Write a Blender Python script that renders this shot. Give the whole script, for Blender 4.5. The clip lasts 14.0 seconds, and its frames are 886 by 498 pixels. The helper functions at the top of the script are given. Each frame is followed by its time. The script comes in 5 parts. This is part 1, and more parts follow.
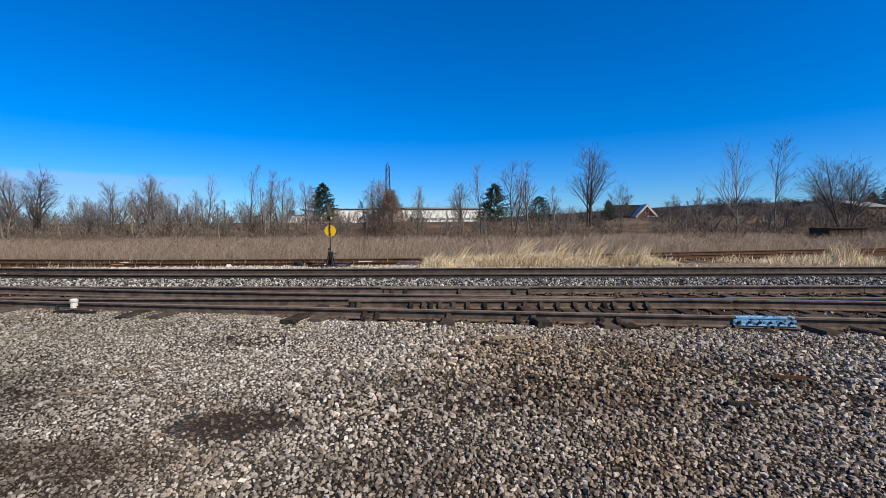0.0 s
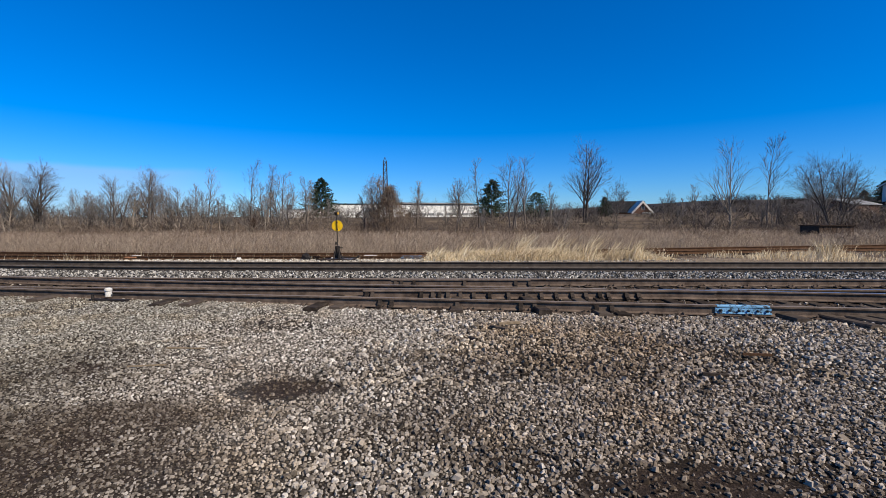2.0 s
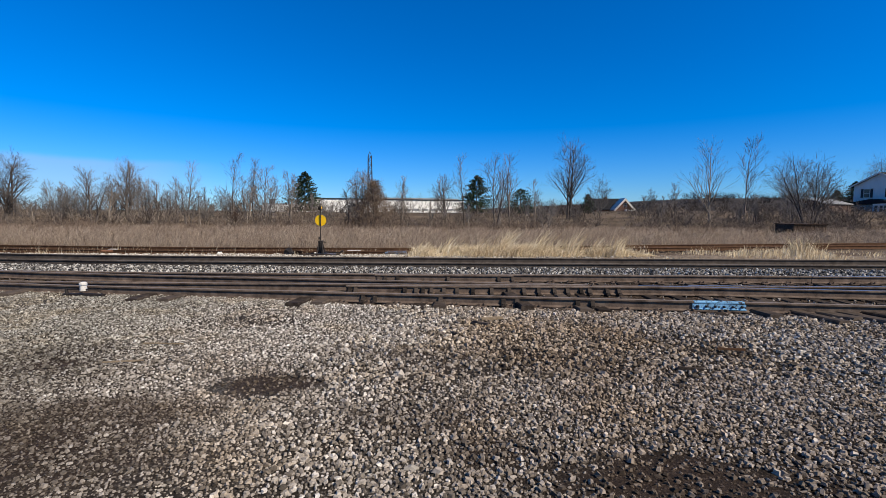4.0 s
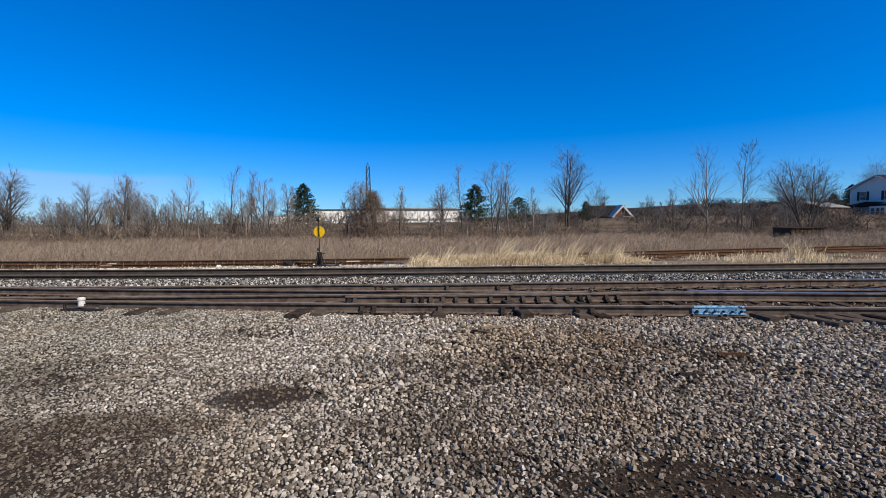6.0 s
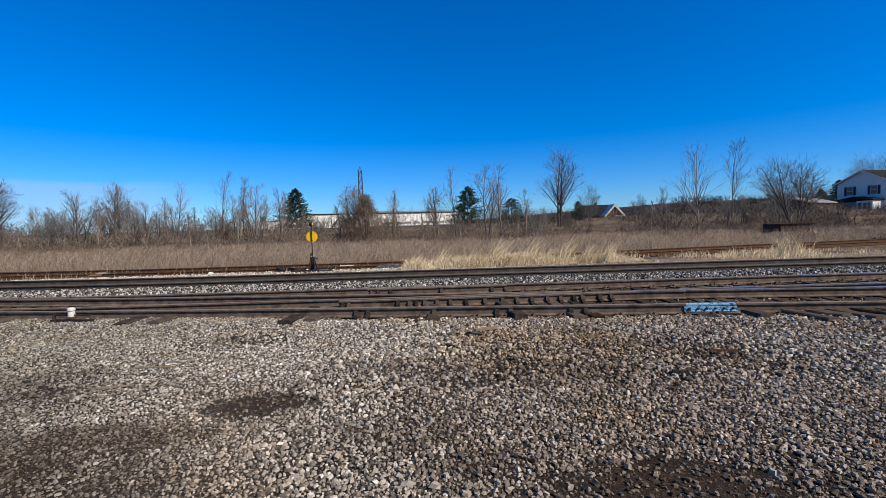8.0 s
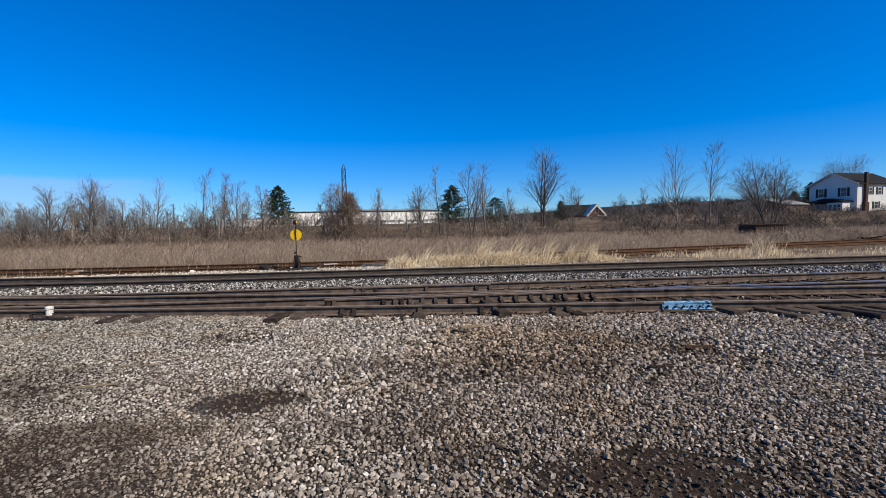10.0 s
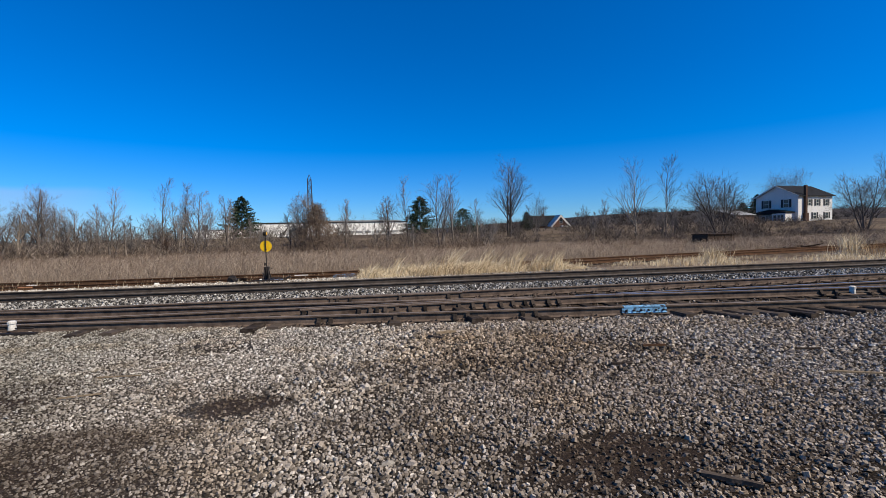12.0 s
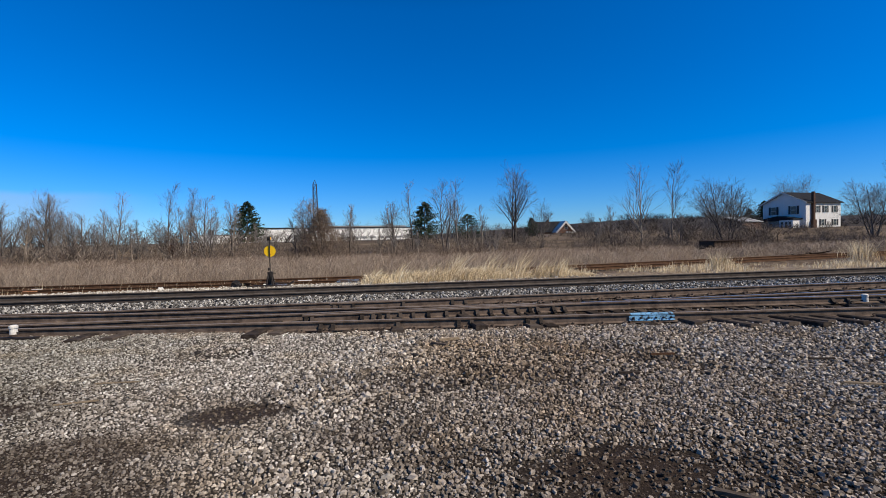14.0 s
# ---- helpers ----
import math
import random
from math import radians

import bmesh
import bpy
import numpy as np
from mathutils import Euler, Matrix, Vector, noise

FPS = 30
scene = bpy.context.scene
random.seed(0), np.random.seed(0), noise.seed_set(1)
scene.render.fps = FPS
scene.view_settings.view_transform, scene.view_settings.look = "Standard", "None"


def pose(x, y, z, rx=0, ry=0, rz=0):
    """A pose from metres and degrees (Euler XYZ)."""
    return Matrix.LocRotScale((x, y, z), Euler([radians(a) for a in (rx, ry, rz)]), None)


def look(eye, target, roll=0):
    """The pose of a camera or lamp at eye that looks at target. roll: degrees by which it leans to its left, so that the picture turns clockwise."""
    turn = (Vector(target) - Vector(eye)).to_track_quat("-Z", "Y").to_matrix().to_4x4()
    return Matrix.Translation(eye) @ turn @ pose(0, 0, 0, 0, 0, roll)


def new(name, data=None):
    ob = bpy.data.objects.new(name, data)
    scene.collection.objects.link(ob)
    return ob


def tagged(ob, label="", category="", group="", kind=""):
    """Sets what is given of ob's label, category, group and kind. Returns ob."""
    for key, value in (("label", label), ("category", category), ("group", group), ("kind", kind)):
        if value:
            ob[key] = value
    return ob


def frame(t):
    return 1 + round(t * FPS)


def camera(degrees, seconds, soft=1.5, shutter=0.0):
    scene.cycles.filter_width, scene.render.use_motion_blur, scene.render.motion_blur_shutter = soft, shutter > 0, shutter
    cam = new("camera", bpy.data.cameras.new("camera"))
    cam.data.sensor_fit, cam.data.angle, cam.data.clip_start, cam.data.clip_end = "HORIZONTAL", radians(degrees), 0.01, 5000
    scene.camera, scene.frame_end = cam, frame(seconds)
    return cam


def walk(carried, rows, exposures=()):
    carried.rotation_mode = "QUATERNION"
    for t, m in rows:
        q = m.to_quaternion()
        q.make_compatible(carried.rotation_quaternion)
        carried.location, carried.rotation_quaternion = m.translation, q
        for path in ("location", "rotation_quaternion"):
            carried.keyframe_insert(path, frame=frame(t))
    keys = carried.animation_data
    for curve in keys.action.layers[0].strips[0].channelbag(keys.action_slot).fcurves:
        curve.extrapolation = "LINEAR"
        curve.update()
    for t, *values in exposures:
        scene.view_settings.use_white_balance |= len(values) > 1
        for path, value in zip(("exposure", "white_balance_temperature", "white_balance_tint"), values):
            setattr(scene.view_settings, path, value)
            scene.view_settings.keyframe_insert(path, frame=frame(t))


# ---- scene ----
cam = camera(90.2, 14.0, soft=0.7)
PATH = [
    (0, (0.178, 0.623, 1.642), (0.159, 2.619, 1.515), -0.5),
    (0.5, (0.015, 0.198, 1.583), (0.002, 2.194, 1.454), -0.5),
    (1, (-0.014, 0.056, 1.65), (-0.021, 2.051, 1.507), -0.1),
    (1.5, (0.011, 0.015, 1.669), (0.007, 2.009, 1.524), -0.0),
    (2, (-0.046, -0.044, 1.669), (-0.049, 1.95, 1.52), -0.2),
    (2.5, (-0.064, -0.084, 1.658), (-0.013, 1.908, 1.489), 0.1),
    (3, (-0.051, -0.073, 1.672), (0.015, 1.918, 1.495), 0.5),
    (5.5, (-0.016, -0.05, 1.66), (0.052, 1.944, 1.523), -0.3),
    (6, (-0.014, -0.063, 1.664), (0.056, 1.932, 1.538), -0.6),
    (6.5, (-0.005, -0.068, 1.664), (0.065, 1.927, 1.546), -1.1),
    (7, (0.004, -0.065, 1.664), (0.077, 1.931, 1.551), -1.5),
    (9.5, (-0.029, -0.109, 1.684), (0.113, 1.882, 1.561), -1.4),
    (10, (-0.04, -0.167, 1.684), (0.131, 1.822, 1.56), -1.3),
    (10.5, (-0.031, -0.294, 1.688), (0.235, 1.685, 1.57), -1.1),
    (11, (-0.039, -0.407, 1.681), (0.272, 1.566, 1.574), -1.3),
    (11.5, (-0.147, -0.446, 1.671), (0.168, 1.527, 1.575), -1.4),
    (12, (-0.2, -0.498, 1.686), (0.118, 1.475, 1.607), -1.5),
    (12.5, (-0.173, -0.476, 1.696), (0.146, 1.497, 1.632), -1.3),
    (13, (-0.143, -0.46, 1.693), (0.173, 1.515, 1.639), -1.0),
    (13.5, (-0.155, -0.409, 1.679), (0.156, 1.566, 1.626), -1.1),
    (14, (-0.169, -0.404, 1.682), (0.129, 1.573, 1.629), -1.3),
]
walk(cam, [(t, look(eye, target, roll)) for t, eye, target, roll in PATH],
     exposures=[(0, 0.1), (9.5, 0.1), (11.5, 0.08), (12.3, 0.0), (13.0, -0.07), (14.0, 0.03)])

# ---- world, sun ----
SUN_AZ, SUN_EL = radians(126), radians(41)      # azimuth from +y towards +x
world = bpy.data.worlds.new("sky")
scene.world = world
world.use_nodes = True
wn, wl = world.node_tree.nodes, world.node_tree.links
sky = wn.new("ShaderNodeTexSky")
sky.sky_type, sky.sun_disc = "NISHITA", False
sky.sun_elevation, sky.sun_rotation = SUN_EL, SUN_AZ
sky.altitude, sky.air_density, sky.dust_density, sky.ozone_density = 0, 1.0, 0.0, 3.0
wn["Background"].inputs["Strength"].default_value = 0.132
hsv = wn.new("ShaderNodeHueSaturation")
hsv.inputs["Saturation"].default_value = 1.1
clear = wn.new("ShaderNodeMix")
clear.data_type, clear.blend_type = "RGBA", "MULTIPLY"
clear.inputs[0].default_value = 1.0
clear_tint = wn.new("ShaderNodeValToRGB")       # pale haze, the deep blue of a dry winter day, a zenith dulled above the view to cut blue fill light
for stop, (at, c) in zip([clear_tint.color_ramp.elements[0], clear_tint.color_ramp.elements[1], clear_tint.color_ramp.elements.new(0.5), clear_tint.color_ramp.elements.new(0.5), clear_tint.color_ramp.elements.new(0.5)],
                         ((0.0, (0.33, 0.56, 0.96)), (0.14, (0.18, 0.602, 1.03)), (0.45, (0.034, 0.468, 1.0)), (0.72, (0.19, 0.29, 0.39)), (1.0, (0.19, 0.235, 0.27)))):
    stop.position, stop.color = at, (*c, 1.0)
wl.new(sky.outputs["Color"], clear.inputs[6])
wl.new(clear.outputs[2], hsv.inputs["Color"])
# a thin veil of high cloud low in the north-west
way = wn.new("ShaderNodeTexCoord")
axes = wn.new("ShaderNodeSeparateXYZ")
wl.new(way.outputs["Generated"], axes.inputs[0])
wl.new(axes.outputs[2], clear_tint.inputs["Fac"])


def sky_math(op, a, b):
    node = wn.new("ShaderNodeMath")
    node.operation = op
    for i, v in enumerate((a, b)):
        if isinstance(v, bpy.types.NodeSocket):
            wl.new(v, node.inputs[i])
        else:
            node.inputs[i].default_value = v
    return node.outputs[0]


def sky_step(v, lo, hi):
    node = wn.new("ShaderNodeMapRange")
    node.interpolation_type = "SMOOTHSTEP"
    wl.new(v, node.inputs["Value"])
    node.inputs["From Min"].default_value, node.inputs["From Max"].default_value = lo, hi
    return node.outputs["Result"]


# the unseen sunward half of the sky is tinted greyer, for less blue fill light
sunward = wn.new("ShaderNodeMix")
sunward.data_type = "RGBA"
sunward.inputs[7].default_value = (0.24, 0.39, 0.56, 1.0)
wl.new(sky_step(sky_math("SUBTRACT", sky_math("MULTIPLY", axes.outputs[0], 0.3), axes.outputs[1]), -0.1, 0.7), sunward.inputs[0])
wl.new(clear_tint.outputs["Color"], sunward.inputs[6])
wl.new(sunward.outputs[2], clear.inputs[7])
drift = wn.new("ShaderNodeTexNoise")
drift.inputs["Scale"].default_value, drift.inputs["Detail"].default_value = 5.0, 4.0
wl.new(way.outputs["Generated"], drift.inputs["Vector"])
low = sky_math("ADD", axes.outputs[2], sky_math("MULTIPLY", drift.outputs["Fac"], 0.03))
veil = sky_math("MULTIPLY", sky_math("SUBTRACT", 1.0, sky_step(low, 0.098, 0.112)), sky_step(sky_math("MULTIPLY", axes.outputs[0], -1.0), 0.38, 0.6))
veil = sky_math("MULTIPLY", sky_math("MULTIPLY", veil, sky_step(axes.outputs[1], 0.1, 0.4)), 0.4)
haze = wn.new("ShaderNodeMix")
haze.data_type = "RGBA"
haze.inputs[7].default_value = (2.9, 3.9, 5.3, 1.0)
wl.new(veil, haze.inputs[0])
wl.new(hsv.outputs["Color"], haze.inputs[6])
wl.new(haze.outputs[2], wn["Background"].inputs["Color"])
sun = new("sun", bpy.data.lights.new("sun", "SUN"))
sun.data.energy, sun.data.angle, sun.data.color = 4.7, radians(0.55), (1.0, 0.88, 0.72)
sun.matrix_world = look((60 * math.sin(SUN_AZ), 60 * math.cos(SUN_AZ), 60 * math.tan(SUN_EL)), (0, 0, 0))

# ---- materials ----


class Nodes:
    """A node material under construction."""

    def __init__(self, name, rough=0.8, metal=0.0):
        self.m = bpy.data.materials.new(name)
        self.m.use_nodes = True
        self.t = self.m.node_tree
        self.b = self.t.nodes["Principled BSDF"]
        self.b.inputs["Roughness"].default_value = rough
        self.b.inputs["Metallic"].default_value = metal
        self.b.inputs["Specular IOR Level"].default_value = 0.3 if rough < 0.8 else 0.1

    def n(self, kind, **ins):
        node = self.t.nodes.new(kind)
        for k, v in ins.items():
            self.put(node, k, v)
        return node

    def put(self, node, k, v):
        k = k.replace("_", " ")
        if isinstance(v, bpy.types.NodeSocket):
            self.t.links.new(v, node.inputs[k])
        else:
            node.inputs[k].default_value = v

    def math(self, op, a, b=0.0, clamp=False):
        node = self.t.nodes.new("ShaderNodeMath")
        node.operation, node.use_clamp = op, clamp
        for i, v in enumerate((a, b)):
            if isinstance(v, bpy.types.NodeSocket):
                self.t.links.new(v, node.inputs[i])
            else:
                node.inputs[i].default_value = v
        return node.outputs[0]

    def pos(self):
        g = self.t.nodes.new("ShaderNodeNewGeometry")
        return g.outputs["Position"]

    def noise(self, scale, detail=4.0, rough=0.6, vec=None):
        node = self.n("ShaderNodeTexNoise", Scale=scale, Detail=detail, Roughness=rough)
        self.t.links.new(vec if vec is not None else self.pos(), node.inputs["Vector"])
        return node.outputs["Fac"]

    def ramp(self, fac, stops):
        node = self.t.nodes.new("ShaderNodeValToRGB")
        e = node.color_ramp.elements
        while len(e) < len(stops):
            e.new(0.5)
        for el, (p, c) in zip(e, stops):
            el.position, el.color = p, (*c, 1.0)
        self.t.links.new(fac, node.inputs["Fac"])
        return node.outputs["Color"]

    def mix(self, fac, a, b, mode="MIX"):
        node = self.t.nodes.new("ShaderNodeMix")
        node.data_type, node.blend_type = "RGBA", mode
        for i, v in ((0, fac), (6, a), (7, b)):
            if isinstance(v, bpy.types.NodeSocket):
                self.t.links.new(v, node.inputs[i])
            else:
                node.inputs[i].default_value = (*v, 1.0) if isinstance(v, tuple) else v
        return node.outputs[2]

    def step(self, v, lo, hi):
        node = self.t.nodes.new("ShaderNodeMapRange")
        node.interpolation_type = "SMOOTHSTEP"
        self.t.links.new(v, node.inputs["Value"])
        node.inputs["From Min"].default_value, node.inputs["From Max"].default_value = lo, hi
        return node.outputs["Result"]

    def color(self, c):
        self.put(self.b, "Base Color", c if isinstance(c, bpy.types.NodeSocket) else (*c, 1.0))
        return self

    def bump(self, h, strength=0.4, distance=0.01):
        node = self.n("ShaderNodeBump", Strength=strength, Distance=distance, Height=h)
        self.t.links.new(node.outputs["Normal"], self.b.inputs["Normal"])
        return self


def mottled(name, dark, light, scale=6.0, rough=0.8, metal=0.0, bump=0.3, fine=60.0, vary=0.0):
    """A surface between two colours, with broad stains and fine grain."""
    k = Nodes(name, rough, metal)
    broad, grain = k.noise(scale, 5), k.noise(fine, 3)
    fac = k.math("ADD", k.math("MULTIPLY", broad, 0.7), k.math("MULTIPLY", grain, 0.3))
    if vary:
        info = k.t.nodes.new("ShaderNodeObjectInfo")
        fac = k.math("ADD", fac, k.math("MULTIPLY", k.math("SUBTRACT", info.outputs["Random"], 0.5), vary))
    k.color(k.ramp(fac, [(0.32, dark), (0.68, light)]))
    if bump:
        k.bump(grain, bump, 0.006)
    return k.m


# dirt patches of the yard, the wide left ones with soft shade and lens falloff painted in: x, y, radius along x, radius
# along y, strength
PATCHES = [(-1.55, 4.14, 0.52, 0.3, 0.95), (-4.0, 4.7, 0.36, 0.25, 0.9), (-4.1, 5.25, 0.6, 0.3, 0.5), (1.52, 2.42, 0.78, 0.4, 0.85),
           (2.3, 2.25, 1.0, 0.4, 0.45), (-2.7, 3.55, 1.0, 0.34, 0.92), (-3.3, 3.1, 1.2, 0.45, 0.95), (-3.2, 2.55, 1.0, 0.6, 0.85), (-3.6, 2.6, 2.0, 1.3, 0.92), (-4.7, 4.5, 1.5, 0.9, 0.55),
           (-0.35, 5.1, 0.9, 0.25, 0.5), (-0.2, 3.45, 0.7, 0.3, 0.45), (0.9, 4.7, 1.5, 0.45, 0.45), (0.3, 2.9, 0.35, 0.2, 0.5)]


def dirt_shade_mask(k):
    """Where oil, mud and, at the left, painted-in shade darken the yard, with ragged edges."""
    sep = k.n("ShaderNodeSeparateXYZ", Vector=k.pos())
    rag = k.math("MULTIPLY", k.math("SUBTRACT", k.noise(2.6, 5), 0.5), 1.7)
    total = None
    for x, y, rx, ry, s in PATCHES:
        a = k.math("DIVIDE", k.math("SUBTRACT", sep.outputs[0], x), rx)
        b = k.math("DIVIDE", k.math("SUBTRACT", sep.outputs[1], y), ry)
        r = k.math("SQRT", k.math("ADD", k.math("MULTIPLY", a, a), k.math("MULTIPLY", b, b)))
        m = k.math("MULTIPLY", k.math("SUBTRACT", 1.0, k.step(k.math("ADD", r, rag), 0.45, 1.35)), s)
        total = m if total is None else k.math("MAXIMUM", total, m)
    return total, sep


def ground_material():
    k = Nodes("yard_and_field_soil", 0.95)
    mask, sep = dirt_shade_mask(k)
    x, y = sep.outputs[0], sep.outputs[1]
    broad = k.noise(0.7, 5)
    cells = k.n("ShaderNodeTexVoronoi", Vector=k.pos(), Scale=55.0)
    tone = k.n("ShaderNodeSeparateColor", Color=cells.outputs["Color"])
    grain = k.math("ADD", k.math("MULTIPLY", k.noise(45, 5), 0.45), k.math("MULTIPLY", k.math("MULTIPLY", tone.outputs[0], k.math("SUBTRACT", 1.15, k.math("MULTIPLY", cells.outputs["Distance"], 1.1))), 0.5))
    # soil kept very dark to deepen the shade in gaps between stones
    dirt = k.ramp(grain, [(0.3, (0.022, 0.017, 0.013)), (0.5, (0.05, 0.04, 0.032)), (0.72, (0.12, 0.1, 0.082))])
    pale = k.ramp(grain, [(0.3, (0.06, 0.053, 0.046)), (0.5, (0.16, 0.147, 0.132)), (0.7, (0.36, 0.34, 0.315))])
    col = k.mix(k.math("MULTIPLY", k.step(broad, 0.35, 0.62), k.math("SUBTRACT", 1.0, k.step(x, -1.5, 2.0))), dirt, pale)
    col = k.mix(k.math("MULTIPLY", mask, 0.9), col, k.ramp(grain, [(0.3, (0.042, 0.03, 0.024)), (0.55, (0.082, 0.059, 0.047)), (0.75, (0.15, 0.113, 0.092))]))
    # gravel trodden into the ground where the yard runs on
    trodden = k.ramp(grain, [(0.3, (0.07, 0.062, 0.054)), (0.5, (0.19, 0.17, 0.15)), (0.7, (0.4, 0.365, 0.33))])
    col = k.mix(k.math("SUBTRACT", 1.0, k.step(k.math("ADD", y, k.math("MULTIPLY", k.noise(1.5, 4), 0.8)), 1.1, 2.1)), col, trodden)
    # rusty bed under the rails
    u = k.math("ADD", y, k.math("MULTIPLY", x, 0.035))
    v = k.math("ADD", y, k.math("MULTIPLY", x, 0.135))
    bed = k.math("MULTIPLY", k.step(v, 7.45, 7.75), k.math("SUBTRACT", 1.0, k.step(u, 10.7, 11.0)))
    bed2 = k.math("MULTIPLY", k.step(u, 12.25, 12.55), k.math("SUBTRACT", 1.0, k.step(u, 14.6, 14.9)))
    rust = k.ramp(k.noise(18, 5), [(0.3, (0.035, 0.025, 0.02)), (0.6, (0.10, 0.074, 0.058)), (0.8, (0.2, 0.165, 0.135))])
    col = k.mix(k.math("MAXIMUM", bed, bed2), col, rust)
    # pale sandy strip, then soil and matted dead grass
    sand = k.ramp(k.noise(9, 5), [(0.3, (0.26, 0.22, 0.17)), (0.55, (0.5, 0.45, 0.38)), (0.75, (0.66, 0.62, 0.55))])
    litter = k.ramp(k.noise(7, 6), [(0.32, (0.085, 0.064, 0.046)), (0.5, (0.25, 0.195, 0.14)), (0.7, (0.5, 0.42, 0.32))])
    sand = k.mix(k.step(k.math("ADD", x, k.math("MULTIPLY", k.noise(0.8, 3), 4.0)), 3.0, 6.0), sand, litter)
    col = k.mix(k.step(u, 14.7, 15.0), col, sand)
    mat = k.ramp(k.noise(3.0, 6), [(0.3, (0.07, 0.05, 0.036)), (0.55, (0.155, 0.115, 0.082)), (0.75, (0.25, 0.195, 0.14))])
    edge = k.math("ADD", y, k.math("MULTIPLY", k.noise(0.9, 3), 1.6))
    col = k.mix(k.step(edge, 17.5, 18.6), col, mat)
    far = k.ramp(k.noise(0.25, 6), [(0.3, (0.065, 0.05, 0.037)), (0.55, (0.155, 0.118, 0.083)), (0.75, (0.27, 0.215, 0.155))])
    col = k.mix(k.step(y, 26.0, 46.0), col, far)
    ridge = k.ramp(k.noise(0.12, 6), [(0.3, (0.028, 0.026, 0.027)), (0.7, (0.075, 0.066, 0.062))])
    col = k.mix(k.step(y, 105.0, 135.0), col, ridge)
    k.color(col)
    k.bump(k.math("ADD", grain, k.noise(140, 3)), 0.8, 0.02)
    return k.m


def stone_material(name, stops, dirt_shade=True, tint=True):
    k = Nodes(name, 0.9)
    geo = k.t.nodes.new("ShaderNodeNewGeometry")
    col = k.ramp(geo.outputs["Random Per Island"], stops)
    speck = k.noise(110, 4)
    col = k.mix(0.55, col, k.ramp(speck, [(0.3, (0.5, 0.48, 0.46)), (0.6, (1.0, 1.0, 1.0))]), "MULTIPLY")
    if tint:
        broad = k.noise(0.9, 4)
        col = k.mix(k.math("MULTIPLY", k.step(broad, 0.48, 0.66), 0.45), col, k.mix(1.0, col, (1.02, 0.88, 0.68), "MULTIPLY"))
        col = k.mix(k.math("MULTIPLY", k.step(k.noise(0.55, 5), 0.48, 0.66), 0.38), col, k.mix(1.0, col, (0.5, 0.43, 0.37), "MULTIPLY"))
        # rust-brown wash where the tie ends drain on to the stones
        spot = k.n("ShaderNodeSeparateXYZ", Vector=k.pos())
        a = k.math("DIVIDE", k.math("SUBTRACT", spot.outputs[0], 1.4), 1.7)
        b = k.math("DIVIDE", k.math("SUBTRACT", spot.outputs[1], 5.7), 1.3)
        r2 = k.math("ADD", k.math("ADD", k.math("MULTIPLY", a, a), k.math("MULTIPLY", b, b)), k.math("MULTIPLY", k.math("SUBTRACT", k.noise(2.2, 4), 0.5), 2.2))
        col = k.mix(k.math("MULTIPLY", k.math("SUBTRACT", 1.0, k.step(r2, 0.2, 1.3)), 0.36), col, k.mix(1.0, col, (1.06, 0.9, 0.66), "MULTIPLY"))
        # paler, cooler stone towards the back and the left of the yard
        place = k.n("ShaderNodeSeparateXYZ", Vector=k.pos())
        pale_far = k.math("ADD", k.math("ADD", k.math("MULTIPLY", place.outputs[1], 0.30), k.math("MULTIPLY", place.outputs[0], -0.16)), k.math("MULTIPLY", k.noise(1.2, 4), 1.4))
        col = k.mix(k.math("MULTIPLY", k.step(pale_far, 1.8, 3.2), 0.85), col, k.mix(1.0, col, (1.3, 1.36, 1.41), "MULTIPLY"))
        # browner, darker stone over the middle right of the yard
        brown = k.math("ADD", place.outputs[0], k.math("MULTIPLY", k.math("SUBTRACT", k.noise(0.8, 4), 0.5), 3.5))
        col = k.mix(k.math("MULTIPLY", k.math("MULTIPLY", k.step(brown, -0.9, 1.4), k.math("SUBTRACT", 1.0, k.math("MULTIPLY", k.step(brown, 2.2, 5.0), 0.75))), 0.66), col, k.mix(1.0, col, (0.8, 0.735, 0.68), "MULTIPLY"))
        # lens falloff painted into the stone: darker towards the yard's left edge
        col = k.mix(k.step(k.math("SUBTRACT", k.math("MULTIPLY", k.noise(0.9, 4), 2.4), place.outputs[0]), 3.2, 6.2), col, k.mix(1.0, col, (0.64, 0.65, 0.63), "MULTIPLY"))
    if dirt_shade:
        mask, _ = dirt_shade_mask(k)
        col = k.mix(k.math("MULTIPLY", mask, 0.82), col, k.mix(1.0, col, (0.18, 0.15, 0.13), "MULTIPLY"))
    k.color(col)
    k.bump(speck, 0.5, 0.004)
    return k.m


def blade_material(name, stops):
    k = Nodes(name, 0.85)
    geo = k.t.nodes.new("ShaderNodeNewGeometry")
    col = k.ramp(geo.outputs["Random Per Island"], stops)
    k.color(k.mix(k.math("MULTIPLY", k.step(k.noise(0.35, 4), 0.4, 0.65), 0.5), col, k.mix(1.0, col, (0.72, 0.66, 0.62), "MULTIPLY")))
    return k.m


def siding_material(name, colour, pitch, dirt=0.5):
    """Painted boards or ribbed metal: plain paint, streaked by rain."""
    k = Nodes(name, 0.6)
    streak = k.n("ShaderNodeMapping", Vector=k.pos())
    streak.inputs["Scale"].default_value = (1.0, 1.0, 0.12)
    s = k.noise(1.5, 5, vec=streak.outputs["Vector"])
    k.color(k.mix(k.math("MULTIPLY", k.step(s, 0.45, 0.7), dirt), colour, tuple(c * 0.7 for c in colour)))
    wave = k.n("ShaderNodeTexWave", Vector=k.pos(), Scale=pitch)
    wave.bands_direction = "Z"
    k.bump(wave.outputs["Fac"], 0.5, 0.02)
    return k.m


